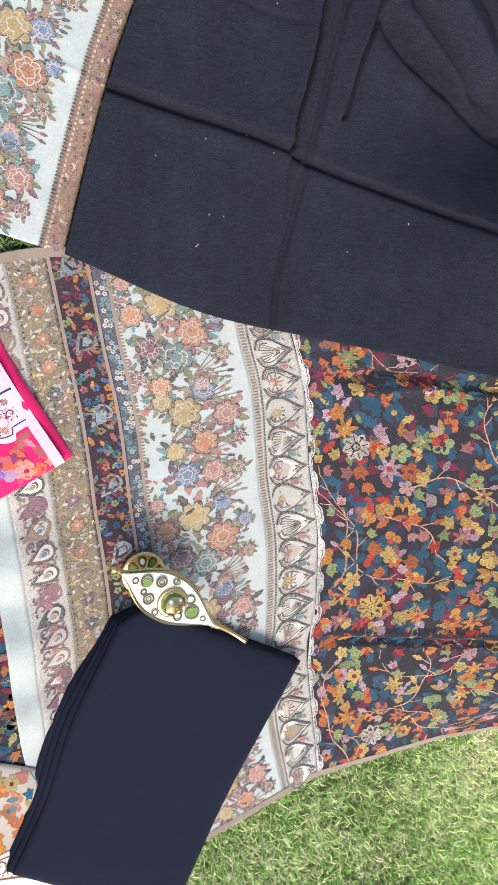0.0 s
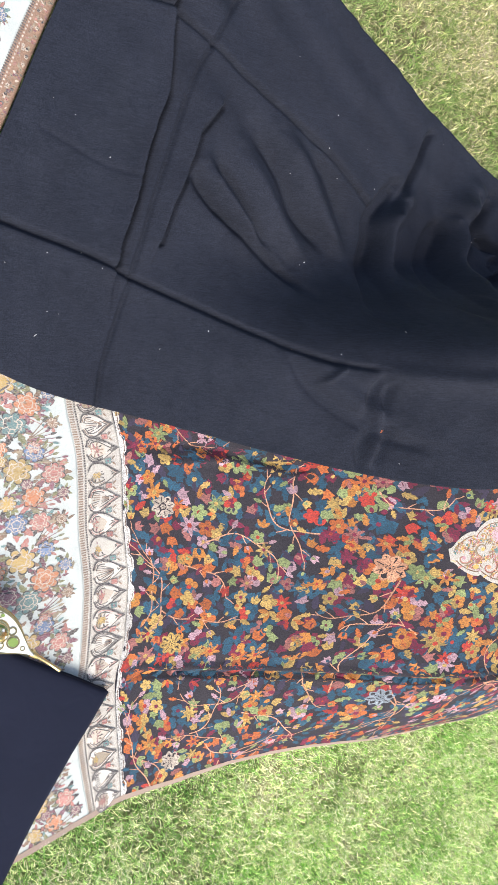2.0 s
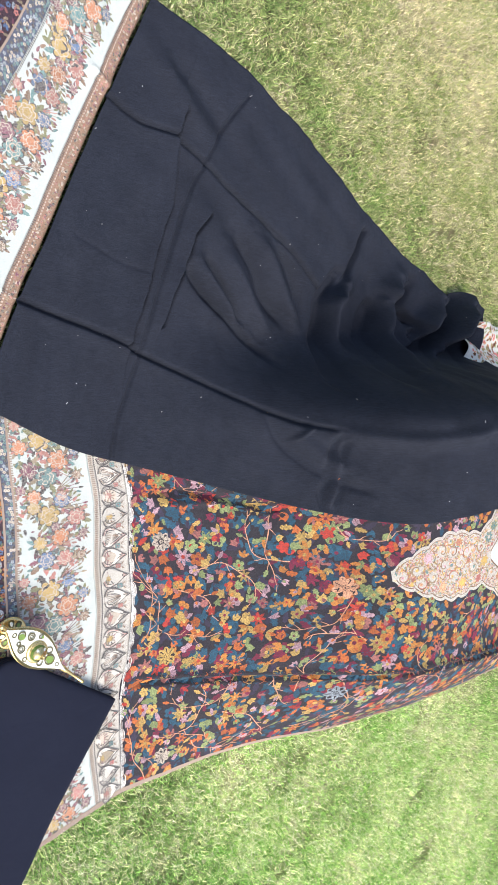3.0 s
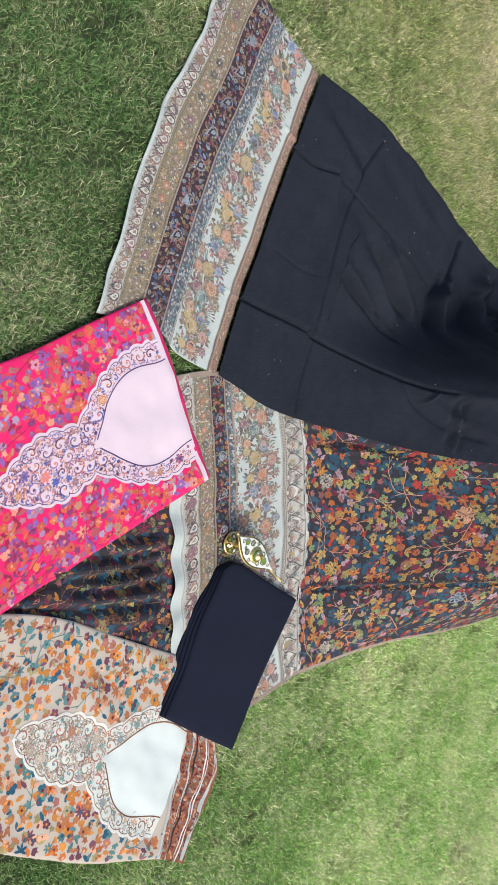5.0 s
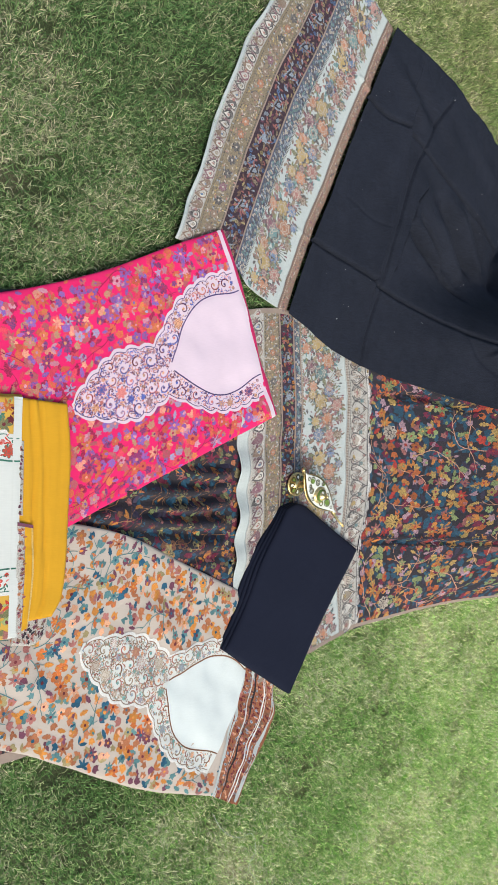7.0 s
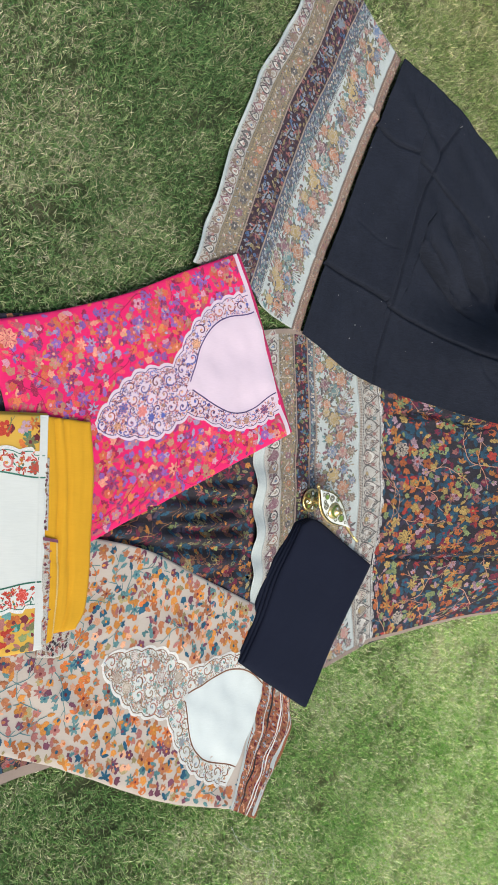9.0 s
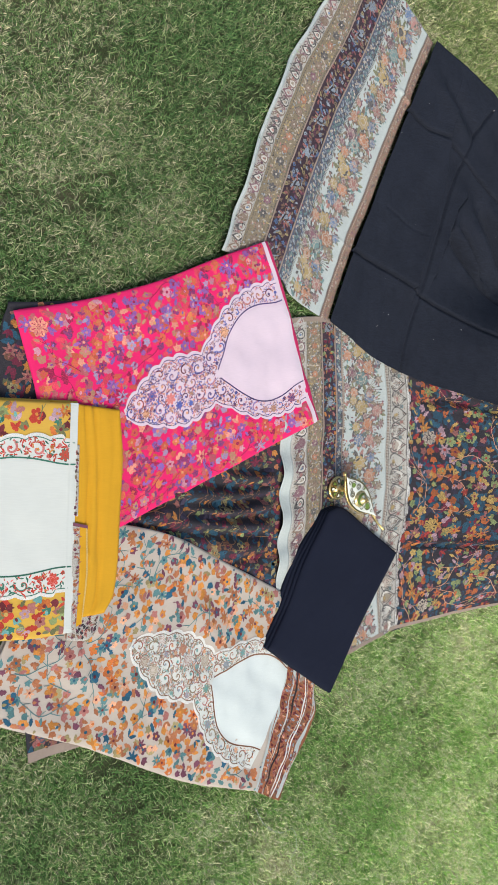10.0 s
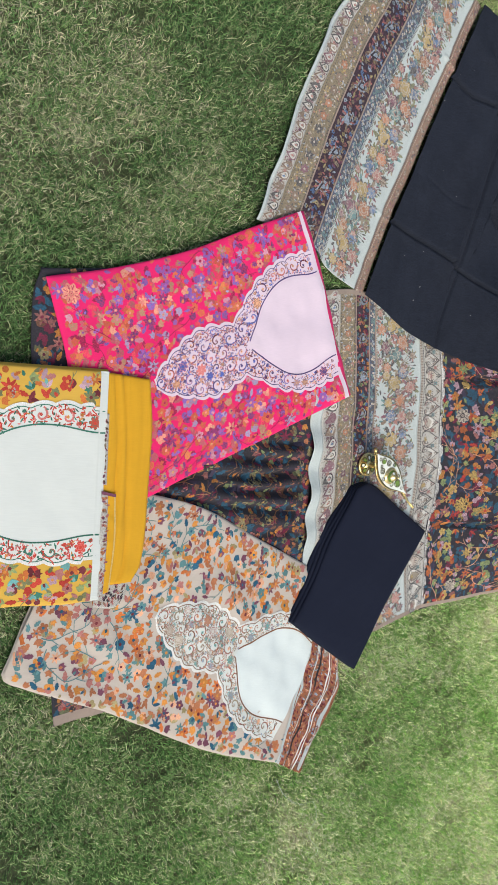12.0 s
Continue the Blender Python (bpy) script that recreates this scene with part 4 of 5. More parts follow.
border = Sheet([(0.22, -1.125), (0.42, -1.06), (0.653, -0.99)], [(0.005, 0.01), (0.15, 0.042), (0.3, 0.045), (0.555, 0.06)],
               [(0.22, -1.125), (0.14, -1.0), (0.095, -0.83), (0.080, -0.70), (0.072, -0.57), (0.062, -0.45), (0.05, -0.33), (0.03, -0.15), (0.005, 0.01)], HEM, 0.006,
               lambda x, y, u, v: kurta_height(x, y, u, v) + 0.012 * (1 + np.cos((y + 0.446) * 2 * np.pi / 0.145)) * np.exp(-u * 7) * np.clip((0.80 + y) / 0.1, 0, 1) * np.clip((-0.2 - y) / 0.1, 0, 1))
HEMBANDS = (("selvedge", 0.0, 0.08, WHITE), ("woven_band", 0.08, 0.195, ECRU), ("woven_band", 0.195, 0.305, OLIVE), ("woven_band", 0.305, 0.415, PLUM),
            ("woven_band", 0.415, 0.46, STEEL), ("woven_band", 0.46, 0.825, WHITE), ("woven_band", 0.825, 0.865, ECRU), ("woven_band", 0.865, 1.001, ECRU))
for name, a, b, mat in HEMBANDS:
    part(name, border.mesh(name, [mat], 0.0016, a, b), kurta)
FLAT.append(border.outline())
pr, deep = Print(border, (0.40, 0.38, 0.33), 0.08), Print(border, (0.05, 0.04, 0.05), 0.22)
W, T = border.wide, border.tall
drops_band(pr, 0.085 * W, 0.19 * W, T, R)
olive_band(pr, 0.197 * W, 0.303 * W, T, R)
leafy_band(deep, 0.31 * W, 0.41 * W, T, R, ("pine", "rust", "amber", "moss", "clay", "slate", "wine", "sage", "teal"), 0.0125, True)
star_band(pr, 0.418 * W, 0.458 * W, T, R)
bouquet_band(pr, 0.458 * W, 0.822 * W, T, R)
deep.made("border_weave", kurta, "leaves and buds woven on dark plum")
bars(pr, 0.463 * W, 0.006, 0, T, "bark")
bars(pr, 0.83 * W, 0.009, 0, T, "bark")
bars(pr, 0.855 * W, 0.003, 0, T, "iron")
hearts_band(pr, 0.868 * W, 0.997 * W, T, R)
for f in (0.308, 0.412, 0.461):
    pr.ribbon([(f * W, v) for v in np.linspace(0, T, 120)], 0.005, TAUPE, 3)
pr.ribbon([(u, 0.008) for u in np.linspace(0, W, 80)], 0.014, TAUPE, 6)
pr.ribbon([(u, T - 0.008) for u in np.linspace(0, W, 80)], 0.014, TAUPE, 6)
pr.made("border_weave", kurta, "paisley, bouquet and pointed heart figures woven in the border")

EDGE = [(0.653, -0.99), (0.87, -0.955), (1.06, -0.905), (1.2, -0.875), (1.34, -0.84), (1.45, -0.79), (1.53, -0.72), (1.6, -0.67), (1.8, -0.62), (2.05, -0.6)]
body = Sheet(EDGE, [(0.555, 0.06), (0.8, 0.07), (1.2, 0.09), (2.05, 0.12)], HEM, [(2.05, -0.6), (2.05, 0.12)], 0.008, kurta_height)
part("body_cloth", body.mesh("body_cloth", [DARK]), kurta, "charcoal cotton")
FLAT.append(body.outline())
pr = Print(body, (0.036, 0.034, 0.04), 0.36)
W, T = body.wide, body.tall
DARKCOLS = ["orange", "orange", "amber", "gold", "sage", "sage", "teal", "teal", "wine", "red", "lilac", "amber", "ochre", "clay"]
free = neck_free(body, (1.76, -0.25), (-0.95, -0.17))
sat = vines(pr, W, T, R, 80, "peach", 0.0026, ["gold", "sage", "orange", "lilac", "teal"], 0.020, keep=free)
all_over(pr, W, T, 0.0252, DARKCOLS, R, 1.12, under=["teal", "teal", "teal", "dusk", "wine", "dusk"], keep=free, avoid=sat)
for x, y, col, r in ((0.697, -0.301, "thread", 0.022), (0.728, -0.609, "gold", 0.022), (0.759, -0.905, "thread", 0.022), (1.117, -0.70, "mist", 0.023), (1.091, -0.395, "peach", 0.028)):
    medallion(pr, body.solve([(x, y)])[0] * (W, T), r, col, R)
# scalloped tips over the seam, and the narrow edge binding
n = int(round(T / 0.056))
for k in range(n):
    t = np.linspace(-1, 1, 19)
    out = 0.004 + 0.009 * (1 - np.abs(t)) ** 1.2 + 0.0035 * np.abs(np.sin(t * 1.5 * np.pi))
    c = np.array((0.0, (k + 0.5) * T / n))
    rim = np.stack([out, t * T / n / 2], 1)
    pr.poly(np.vstack([c + rim, c + np.array([(0.0005, T / n / 2), (0.0005, -T / n / 2)])]), "white", 5)
    pr.ribbon(c + rim * (0.7, 1.0), 0.0014, "bark", 6)
pr.ribbon([(u, 0.006) for u in np.linspace(0, W, 150)], 0.011, TAUPE, 8)
pr.made("floral_print", kurta, "all-over orange, teal and yellow floral print")
neck_panel(body, (1.76, -0.25), (-0.95, -0.17), kurta, WHITE, WHITE, ["dun", "bark", "dun", "ochre", "clay"], ["pine", "lilac", "gold", "clay", "peach"], R, "bark", fill=ECRU, rim=ECRU)
# the side of the kurta falls to the ground behind its edge
lowline = body.p[:, 0]
k = np.arange(len(lowline))
flap = np.vstack([lowline, lowline * (1, 1, 0) + (0, -0.012, 0.0)])
part("side_fall", mesh_of("side_fall", flap, np.stack([k[:-1], k[1:], k[1:] + len(k), k[:-1] + len(k)], 1), [DARK]), kurta, "charcoal cloth hanging to the grass")
endline = body.p[-1]
k = np.arange(len(endline))
part("side_fall", mesh_of("side_fall", np.vstack([endline, endline * (1, 1, 0) + (0.02, 0, 0)]), np.stack([k[:-1], k[1:], k[1:] + len(k), k[:-1] + len(k)], 1), [DARK]), kurta, "charcoal cloth hanging to the grass")

# ---- the dark printed cloth below the folded kurtas ----
RUCKS = (([(-0.413, -0.590), (-0.321, -0.544), (-0.190, -0.551), (-0.071, -0.542), (0.033, -0.516)], -0.020, 0.016), ([(-0.35, -0.53), (-0.19, -0.525), (-0.05, -0.52), (0.05, -0.50)], 0.016, 0.018), ([(-0.263, -0.575), (-0.065, -0.593), (0.073, -0.576)], -0.017, 0.014), ([(-0.25, -0.563), (-0.1, -0.567), (0.06, -0.548)], 0.016, 0.014),
         ([(-0.436, -0.612), (-0.201, -0.632), (0.070, -0.646)], -0.016, 0.016), ([(-0.3, -0.60), (-0.1, -0.613), (0.07, -0.61)], 0.014, 0.018), ([(-0.216, -0.487), (-0.075, -0.501), (0.062, -0.481)], -0.014, 0.013), ([(-0.15, -0.465), (0.0, -0.47), (0.07, -0.46)], 0.012, 0.014), ([(-0.121, -0.452), (0.069, -0.438)], -0.012, 0.012), ([(-0.093, -0.717), (0.055, -0.706)], -0.012, 0.014), ([(-0.15, -0.68), (0.06, -0.68)], 0.010, 0.018))
under = thing("printed_cloth", "charcoal floral-print cloth lying rumpled under folded kurtas", "cloth")
sheet = Sheet([(-0.665, -1.205), (-0.45, -1.17), (0.1, -1.03)], [(-0.81, -0.075), (-0.4, -0.02), (0.06, -0.12)], [(-0.665, -1.205), (-0.76, -0.7), (-0.82, -0.2), (-0.81, -0.075)], [(0.12, -1.03), (0.10, -0.82), (0.09, -0.57), (0.07, -0.12)], 0.009,
              lambda x, y, u, v: 0.010 + 0.004 * np.clip((0.06 - x) / 0.04, 0, 1) * (1 + ripple(x, y, 0.13, 41)) + np.clip((0.06 - x) / 0.04, 0, 1) * sum(1.3 * fold(x, y, line, high, wide) for line, high, wide in RUCKS))
part("body_cloth", sheet.mesh("body_cloth", [DARK]), under)
FLAT.append(sheet.outline())
pr = Print(sheet, (0.03, 0.03, 0.035), 0.25)
sat = vines(pr, sheet.wide, sheet.tall, R, 50, "stem", 0.0026, ["amber", "sage", "brown"], 0.02)
all_over(pr, sheet.wide, sheet.tall, 0.027, ["brown", "amber", "khaki", "teal", "wine", "clay", "moss", "rust"], R, 1.0, under=["dusk", "teal", "wine"], avoid=sat)
for x, y in ((-0.13, -0.56), (-0.16, -0.70)):
    medallion(pr, sheet.solve([(x, y)])[0] * (sheet.wide, sheet.tall), 0.022, "khaki", R)
pr.ribbon([(u, 0.012) for u in np.linspace(0, sheet.wide, 60)], 0.024, TAUPE, 6)
pr.made("floral_print", under)

# ---- the black shawl ----
shawl = thing("shawl", "black cotton shawl with wide woven floral border, spread and gathered", "shawl")
INNER = [(0.197, 0.033), (0.27, 0.272), (0.33, 0.425), (0.401, 0.62), (0.486, 0.843), (0.563, 1.04)]
OUTER = [(-0.223, 0.17), (-0.167, 0.365), (-0.122, 0.53), (-0.042, 0.771), (0.058, 0.964), (0.12, 1.134), (0.19, 1.27)]


def shawl_border_height(x, y, u, v):
    z = 0.012 + 0.003 * ripple(x, y, 0.2, 51) + 0.0015 * ripple(x, y, 0.06, 52)
    z = z + 0.006 * np.sin(v * 34 + 1.5 * np.sin(v * 9)) * np.clip(1 - u * 6, 0, 1)
    return z + crease(x, y, [(0.43, 0.83), (0.47, 0.80), (0.50, 0.84)], 0.010, 0.012) + crease(x, y, [(0.27, 0.27), (0.2, 0.3)], 0.004, 0.01)


sb = Sheet([(-0.223, 0.17), (-0.035, 0.15), (0.05, 0.085), (0.197, 0.033)], [(0.19, 1.27), (0.374, 1.145), (0.563, 1.04)], OUTER, INNER, 0.006, shawl_border_height)
for name, a, b, mat in (("selvedge", 0, 0.02, WHITE), ("woven_band", 0.02, 0.125, ECRU), ("woven_band", 0.125, 0.28, OLIVE), ("woven_band", 0.28, 0.465, PLUM), ("woven_band", 0.465, 0.57, STEEL), ("woven_band", 0.57, 0.915, WHITE), ("woven_band", 0.915, 1.001, FAWN)):
    part(name, sb.mesh(name, [mat], 0.0016, a, b), shawl)
FLAT.append(sb.outline())
pr, deep = Print(sb, (0.40, 0.38, 0.33), 0.08), Print(sb, (0.05, 0.04, 0.05), 0.22)
W, T = sb.wide, sb.tall
drops_band(pr, 0.022 * W, 0.122 * W, T, R)
olive_band(pr, 0.13 * W, 0.275 * W, T, R)
leafy_band(deep, 0.288 * W, 0.46 * W, T, R, ("bark", "dun", "clay", "mist", "khaki", "plum", "slate"), 0.0135, True)
deep.made("border_weave", shawl, "leaves and buds woven on dark plum")
star_band(pr, 0.475 * W, 0.565 * W, T, R)
bouquet_band(pr, 0.57 * W, 0.885 * W, T, R)
leafy_band(pr, 0.945 * W, 0.995 * W, T, R, ("clay", "dun", "thread", "bark", "iron", "plum"), 0.0075)
bars(pr, 0.917 * W, 0.007, 0, T, "iron")
bars(pr, 0.937 * W, 0.003, 0, T, "thread", 0.008)
bars(pr, 0.567 * W, 0.006, 0, T, "char")
for f in (0.283, 0.465):
    pr.ribbon([(f * W, v) for v in np.linspace(0, T, 120)], 0.005, TAUPE, 3)
pr.made("border_weave", shawl, "paisley and bouquet figures woven in the border")

# folds that lap over: the line, its height and the width of the rise behind it
PLEATS = (([(0.678, 0.81), (0.662, 0.739), (0.661, 0.613), (0.660, 0.570), (0.637, 0.510), (0.615, 0.432), (0.594, 0.332), (0.567, 0.243), (0.565, 0.212)], 0.024, 0.05),
          ([(0.790, 0.575), (0.743, 0.511), (0.720, 0.424), (0.689, 0.349), (0.664, 0.270)], 0.014, 0.03))
# pressed lines left from the folded packet
PRESSED = (([(0.898, 0.914), (0.833, 0.821), (0.766, 0.699), (0.721, 0.611), (0.686, 0.497), (0.647, 0.366), (0.600, 0.186), (0.576, 0.098), (0.547, -0.008), (0.535, -0.15)], -0.0045, 0.009),
           ([(0.27, 0.272), (0.450, 0.231), (0.524, 0.212), (0.596, 0.186), (0.706, 0.149), (0.818, 0.102), (0.899, 0.065), (0.965, 0.040), (1.03, 0.03)], -0.008, 0.010),
           ([(0.43, 0.79), (0.555, 0.744), (0.662, 0.739), (0.766, 0.699), (0.881, 0.642), (1.007, 0.587), (1.124, 0.530), (1.256, 0.437)], -0.0075, 0.011),
           ([(0.40, 0.44), (0.525, 0.401), (0.618, 0.385)], -0.0012, 0.010),
           ([(1.309, 0.439), (1.376, 0.521), (1.440, 0.661)], -0.010, 0.016))
# soft valleys and swells where the cloth is drawn together
DRAWN = (([(0.735, 0.427), (0.792, 0.368), (0.876, 0.316), (0.939, 0.271), (0.997, 0.222), (1.022, 0.196)], -0.014, 0.014), ([(0.765, 0.445), (0.825, 0.388), (0.892, 0.325), (0.96, 0.262)], 0.012, 0.018),
         ([(0.793, 0.465), (0.852, 0.405), (0.908, 0.335), (0.946, 0.286)], -0.011, 0.013), ([(0.845, 0.50), (0.91, 0.43), (0.98, 0.34), (1.04, 0.27)], 0.012, 0.025),
         ([(0.890, 0.546), (0.965, 0.468), (1.026, 0.382), (1.127, 0.312)], -0.013, 0.020), ([(0.95, 0.56), (1.03, 0.48), (1.10, 0.38), (1.16, 0.29)], 0.014, 0.028),
         ([(1.05, 0.545), (1.13, 0.45), (1.17, 0.36)], -0.010, 0.022), ([(0.60, 0.70), (0.57, 0.60), (0.53, 0.50)], 0.006, 0.04), ([(0.62, 0.93), (0.75, 0.86), (0.86, 0.76)], -0.006, 0.03), ([(0.57, 0.93), (0.68, 0.84), (0.78, 0.76)], 0.007, 0.03))
GATHERS = (([(1.334, 0.505), (1.258, 0.415), (1.254, 0.361), (1.235, 0.29), (1.198, 0.230), (1.12, 0.15)], -0.026, 0.017), ([(1.36, 0.47), (1.30, 0.40), (1.295, 0.33), (1.27, 0.25)], 0.022, 0.028),
           ([(1.532, 0.45), (1.49, 0.39), (1.455, 0.31), (1.40, 0.24), (1.34, 0.19)], -0.040, 0.026), ([(1.62, 0.53), (1.55, 0.46), (1.53, 0.38), (1.50, 0.30), (1.44, 0.22)], 0.034, 0.036),
           ([(1.70, 0.54), (1.64, 0.45), (1.60, 0.36)], -0.020, 0.018), ([(1.662, 0.424), (1.736, 0.383), (1.698, 0.350)], -0.024, 0.016),
           ([(1.983, 0.529), (1.92, 0.45), (1.866, 0.383), (1.70, 0.29), (1.52, 0.235)], -0.042, 0.022), ([(1.86, 0.50), (1.80, 0.42), (1.70, 0.34)], 0.034, 0.034),
           ([(2.139, 0.478), (2.010, 0.365), (1.90, 0.29), (1.76, 0.24)], -0.046, 0.026), ([(2.06, 0.50), (1.97, 0.42), (1.88, 0.33)], 0.042, 0.03),
           ([(1.62, 0.215), (1.75, 0.22), (1.95, 0.27)], 0.020, 0.028))
# the stretch that lies over the crest
CREST = (([(0.993, 0.034), (0.947, -0.013)], 0.006, 0.006), ([(0.898, 0.059), (0.937, -0.020), (1.018, -0.084), (1.077, -0.116), (1.13, -0.13)], -0.006, 0.013), ([(0.95, 0.02), (1.02, -0.05), (1.08, -0.08)], 0.005, 0.018),
         ([(1.050, 0.024), (1.030, -0.050), (1.034, -0.101), (1.022, -0.142), (1.030, -0.194)], -0.007, 0.008), ([(1.062, 0.01), (1.05, -0.08), (1.062, -0.098), (1.043, -0.179)], -0.006, 0.008), ([(1.046, -0.04), (1.05, -0.12), (1.036, -0.18)], 0.005, 0.008),
         ([(1.012, 0.020), (1.105, 0.017), (1.200, 0.018), (1.330, 0.037), (1.462, 0.072), (1.7, 0.12)], 0.010, 0.022))


def black_height(x, y, u, v):
    z = lift(x, y) + 0.030 + 0.004 * ripple(x, y, 0.25, 61) + 0.0018 * ripple(x, y, 0.07, 62)
    z = z + 0.0035 * ripple(0.6 * x + 0.8 * y, 0.15 * (0.8 * x - 0.6 * y), 0.09, 64) * np.clip((x - 0.55) * 3, 0, 1)
    for line, high, wide in PLEATS:
        z = z + pleat(x, y, line, high, wide)
    for line, high, wide in PRESSED:
        z = z + 2.1 * crease(x, y, curve(line, 4 * len(line)), high, wide)
    for lines, much in ((DRAWN, 2.0), (GATHERS, 2.6), (CREST, 2.4)):
        for line, high, wide in lines:
            z = z + much * fold(x, y, line, high, wide)
    far = np.clip((x - 1.45) / 0.4, 0, 1) * np.clip((y - 0.2) / 0.15, 0, 1)
    z = z + far * (0.02 + 0.012 * ripple(x, y, 0.2, 63))
    return np.maximum(z, lift(x, y) + np.where(y > 0.09, 0.004, 0.016))


black = Sheet([(0.197, 0.033), (0.367, -0.04), (0.47, -0.073), (0.599, -0.1), (0.718, -0.126), (0.88, -0.165), (1.03, -0.195), (1.168, -0.207), (1.288, -0.197), (1.506, -0.157), (1.8, -0.1), (2.1, -0.05)],
              [(0.563, 1.04), (0.815, 0.997), (1.0, 0.93), (1.149, 0.87), (1.43, 0.726), (1.67, 0.608), (1.79, 0.58), (1.86, 0.51), (1.94, 0.5), (2.02, 0.55), (2.2, 0.51)], INNER, [(2.1, -0.05), (2.16, 0.25), (2.2, 0.51)], 0.0036, black_height)
part("plain_field", black.mesh("plain_field", [BLACK]), shawl, "plain black cotton with press creases and lint")
FLAT.append(black.outline())
pr = Print(black)
for _ in range(70):
    c = np.array((R.uniform(0, black.wide), R.uniform(0, black.tall)))
    a, s = R.uniform(0, 6.28), R.choice((0.001, 0.001, 0.0013, 0.0015, 0.002, 0.004))
    t = np.linspace(0, 1, 5)
    pr.ribbon(c + s * np.stack([t * np.cos(a), t * np.sin(a) + 0.5 * t**2], 1), 0.0009, "white", 3)
pr.made("lint", shawl, "white lint threads")
far_end = Sheet([(2.0, 0.25), (2.2, 0.2), (2.5, 0.1)], [(2.1, 0.45), (2.25, 0.46), (2.5, 0.44)], [(2.0, 0.25), (2.1, 0.45)], [(2.5, 0.1), (2.5, 0.44)], 0.01, lambda x, y, u, v: np.maximum(lift(x, y), 0) * 0.5 + 0.05 + 0.03 * ripple(x, y, 0.2, 71))
part("far_border", far_end.mesh("far_border", [IVORY]), shawl, "gathered woven end")
pr = Print(far_end)
leafy_band(pr, 0.01, far_end.wide - 0.01, far_end.tall, R, ("rose", "khaki", "peach", "brown", "sage"), 0.018)
pr.made("border_weave", shawl)


# ---- folded kurtas ----
def folded(name, label, low, high, left, right, base, mat, seed, layers=2, thick=0.008, rumple=0.002, extra=None, slip=(0.0, 0.0)):
    """A kurta folded flat: stacked layers with soft rounded edges."""
    ob = thing(name, label, "kurta", "folded kurtas on the lawn")
    r = random.Random(seed)

    def height(k):
        def fn(x, y, u, v):
            d = np.minimum(np.minimum(u, 1 - u), np.minimum(v, 1 - v))
            z = base + thick * (layers - k) - 0.55 * thick * np.exp(-d / 0.012)
            z = z + rumple * ripple(x, y, 0.17, seed + k) + 0.4 * rumple * ripple(x, y, 0.09, seed + 9)
            return z + (extra(x, y, u, v) if extra and k == 0 else 0)
        return fn

    top = Sheet(low, high, left, right, 0.006, height(0))
    part("front_cloth", top.mesh("front_cloth", [mat], 0.002), ob)
    for k in range(1, layers):
        o = np.array((r.uniform(-0.004, 0.004), r.uniform(-0.004, 0.006))) + slip
        back = Sheet(*[[tuple(np.array(p) + o) for p in e] for e in (low, high, left, right)], 0.02, height(k))
        part("folded_layer", back.mesh("folded_layer", [mat], 0.003), ob)
    FLAT.append(top.outline())
    return ob, top


pink, top = folded("pink_kurta", "hot pink floral kurta folded flat with embroidered neckline", [(-0.62, -0.69), (-0.458, -0.602), (-0.241, -0.494), (-0.055, -0.402), (0.182, -0.283)], [(-0.8, -0.095), (-0.634, -0.043), (-0.436, 0.038), (-0.252, 0.137), (-0.086, 0.221)],
                   [(-0.62, -0.69), (-0.723, -0.304), (-0.8, -0.095)], [(0.182, -0.283), (0.1, -0.133), (0.037, 0.009), (-0.045, 0.158), (-0.086, 0.221)], 0.009, PINK, 81, 3, 0.007, 0.0035, slip=(0.014, 0.005))
pr = Print(top, (0.72, 0.03, 0.14), 0.2)
free = neck_free(top, (0.040, -0.054), (-0.896, -0.444))
sat = vines(pr, top.wide, top.tall, R, 20, "wine", 0.0022, ["violet", "khaki", "blue"], 0.019, keep=free)
all_over(pr, top.wide, top.tall, 0.0265, ["blue", "blue", "orange", "orange", "violet", "lilac", "blue", "peach", "clay", "amber", "violet", "sky", "khaki"], R, 1.05, eyes=("gold", "wine", "peach", "lilac"), under=["coral", "coral", "orange", "clay", "wine"], keep=free, avoid=sat)
medallion(pr, (0.05, top.tall - 0.045), 0.025, "peach", R, "wine")
pr.ribbon([(top.wide - 0.009, v) for v in np.linspace(0, top.tall, 80)], 0.016, PALE, 9)
pr.made("floral_print", pink, "blue, orange and violet floral print")
neck_panel(top, (0.040, -0.054), (-0.896, -0.444), pink, WHITE, PALE, ["violet", "maroon", "blue", "rose"], ["violet", "peach", "blue", "peach", "lilac", "rose"], R, "violet", rim=PALE, fill=PALE)

cream, top = folded("beige_kurta", "beige floral kurta folded flat with embroidered neckline", [(-0.808, -1.05), (-0.77, -1.086), (-0.503, -1.197), (-0.18, -1.357), (0.081, -1.442)], [(-0.62, -0.58), (-0.421, -0.61), (-0.273, -0.647), (-0.108, -0.722), (0.098, -0.813), (0.21, -0.87)],
                    [(-0.808, -1.05), (-0.748, -0.881), (-0.62, -0.58)], [(0.081, -1.442), (0.12, -1.28), (0.165, -1.06), (0.21, -0.87)], 0.008, CREAM, 91, 2, 0.007, 0.0055)
pr = Print(top)
free = neck_free(top, (0.122, -1.19), (-0.896, 0.444))
sat = vines(pr, top.wide, top.tall, R, 34, "pine", 0.0028, ["pine", "clay", "rust", "amber", "teal", "plum"], 0.025, keep=free)
all_over(pr, top.wide, top.tall, 0.0245, ["rust", "rust", "orange", "amber", "clay", "teal", "pine", "pine", "khaki", "amber", "plum", "peach", "rust"], R, 1.1, eyes=("teal", "maroon", "amber"), keep=free, avoid=sat)
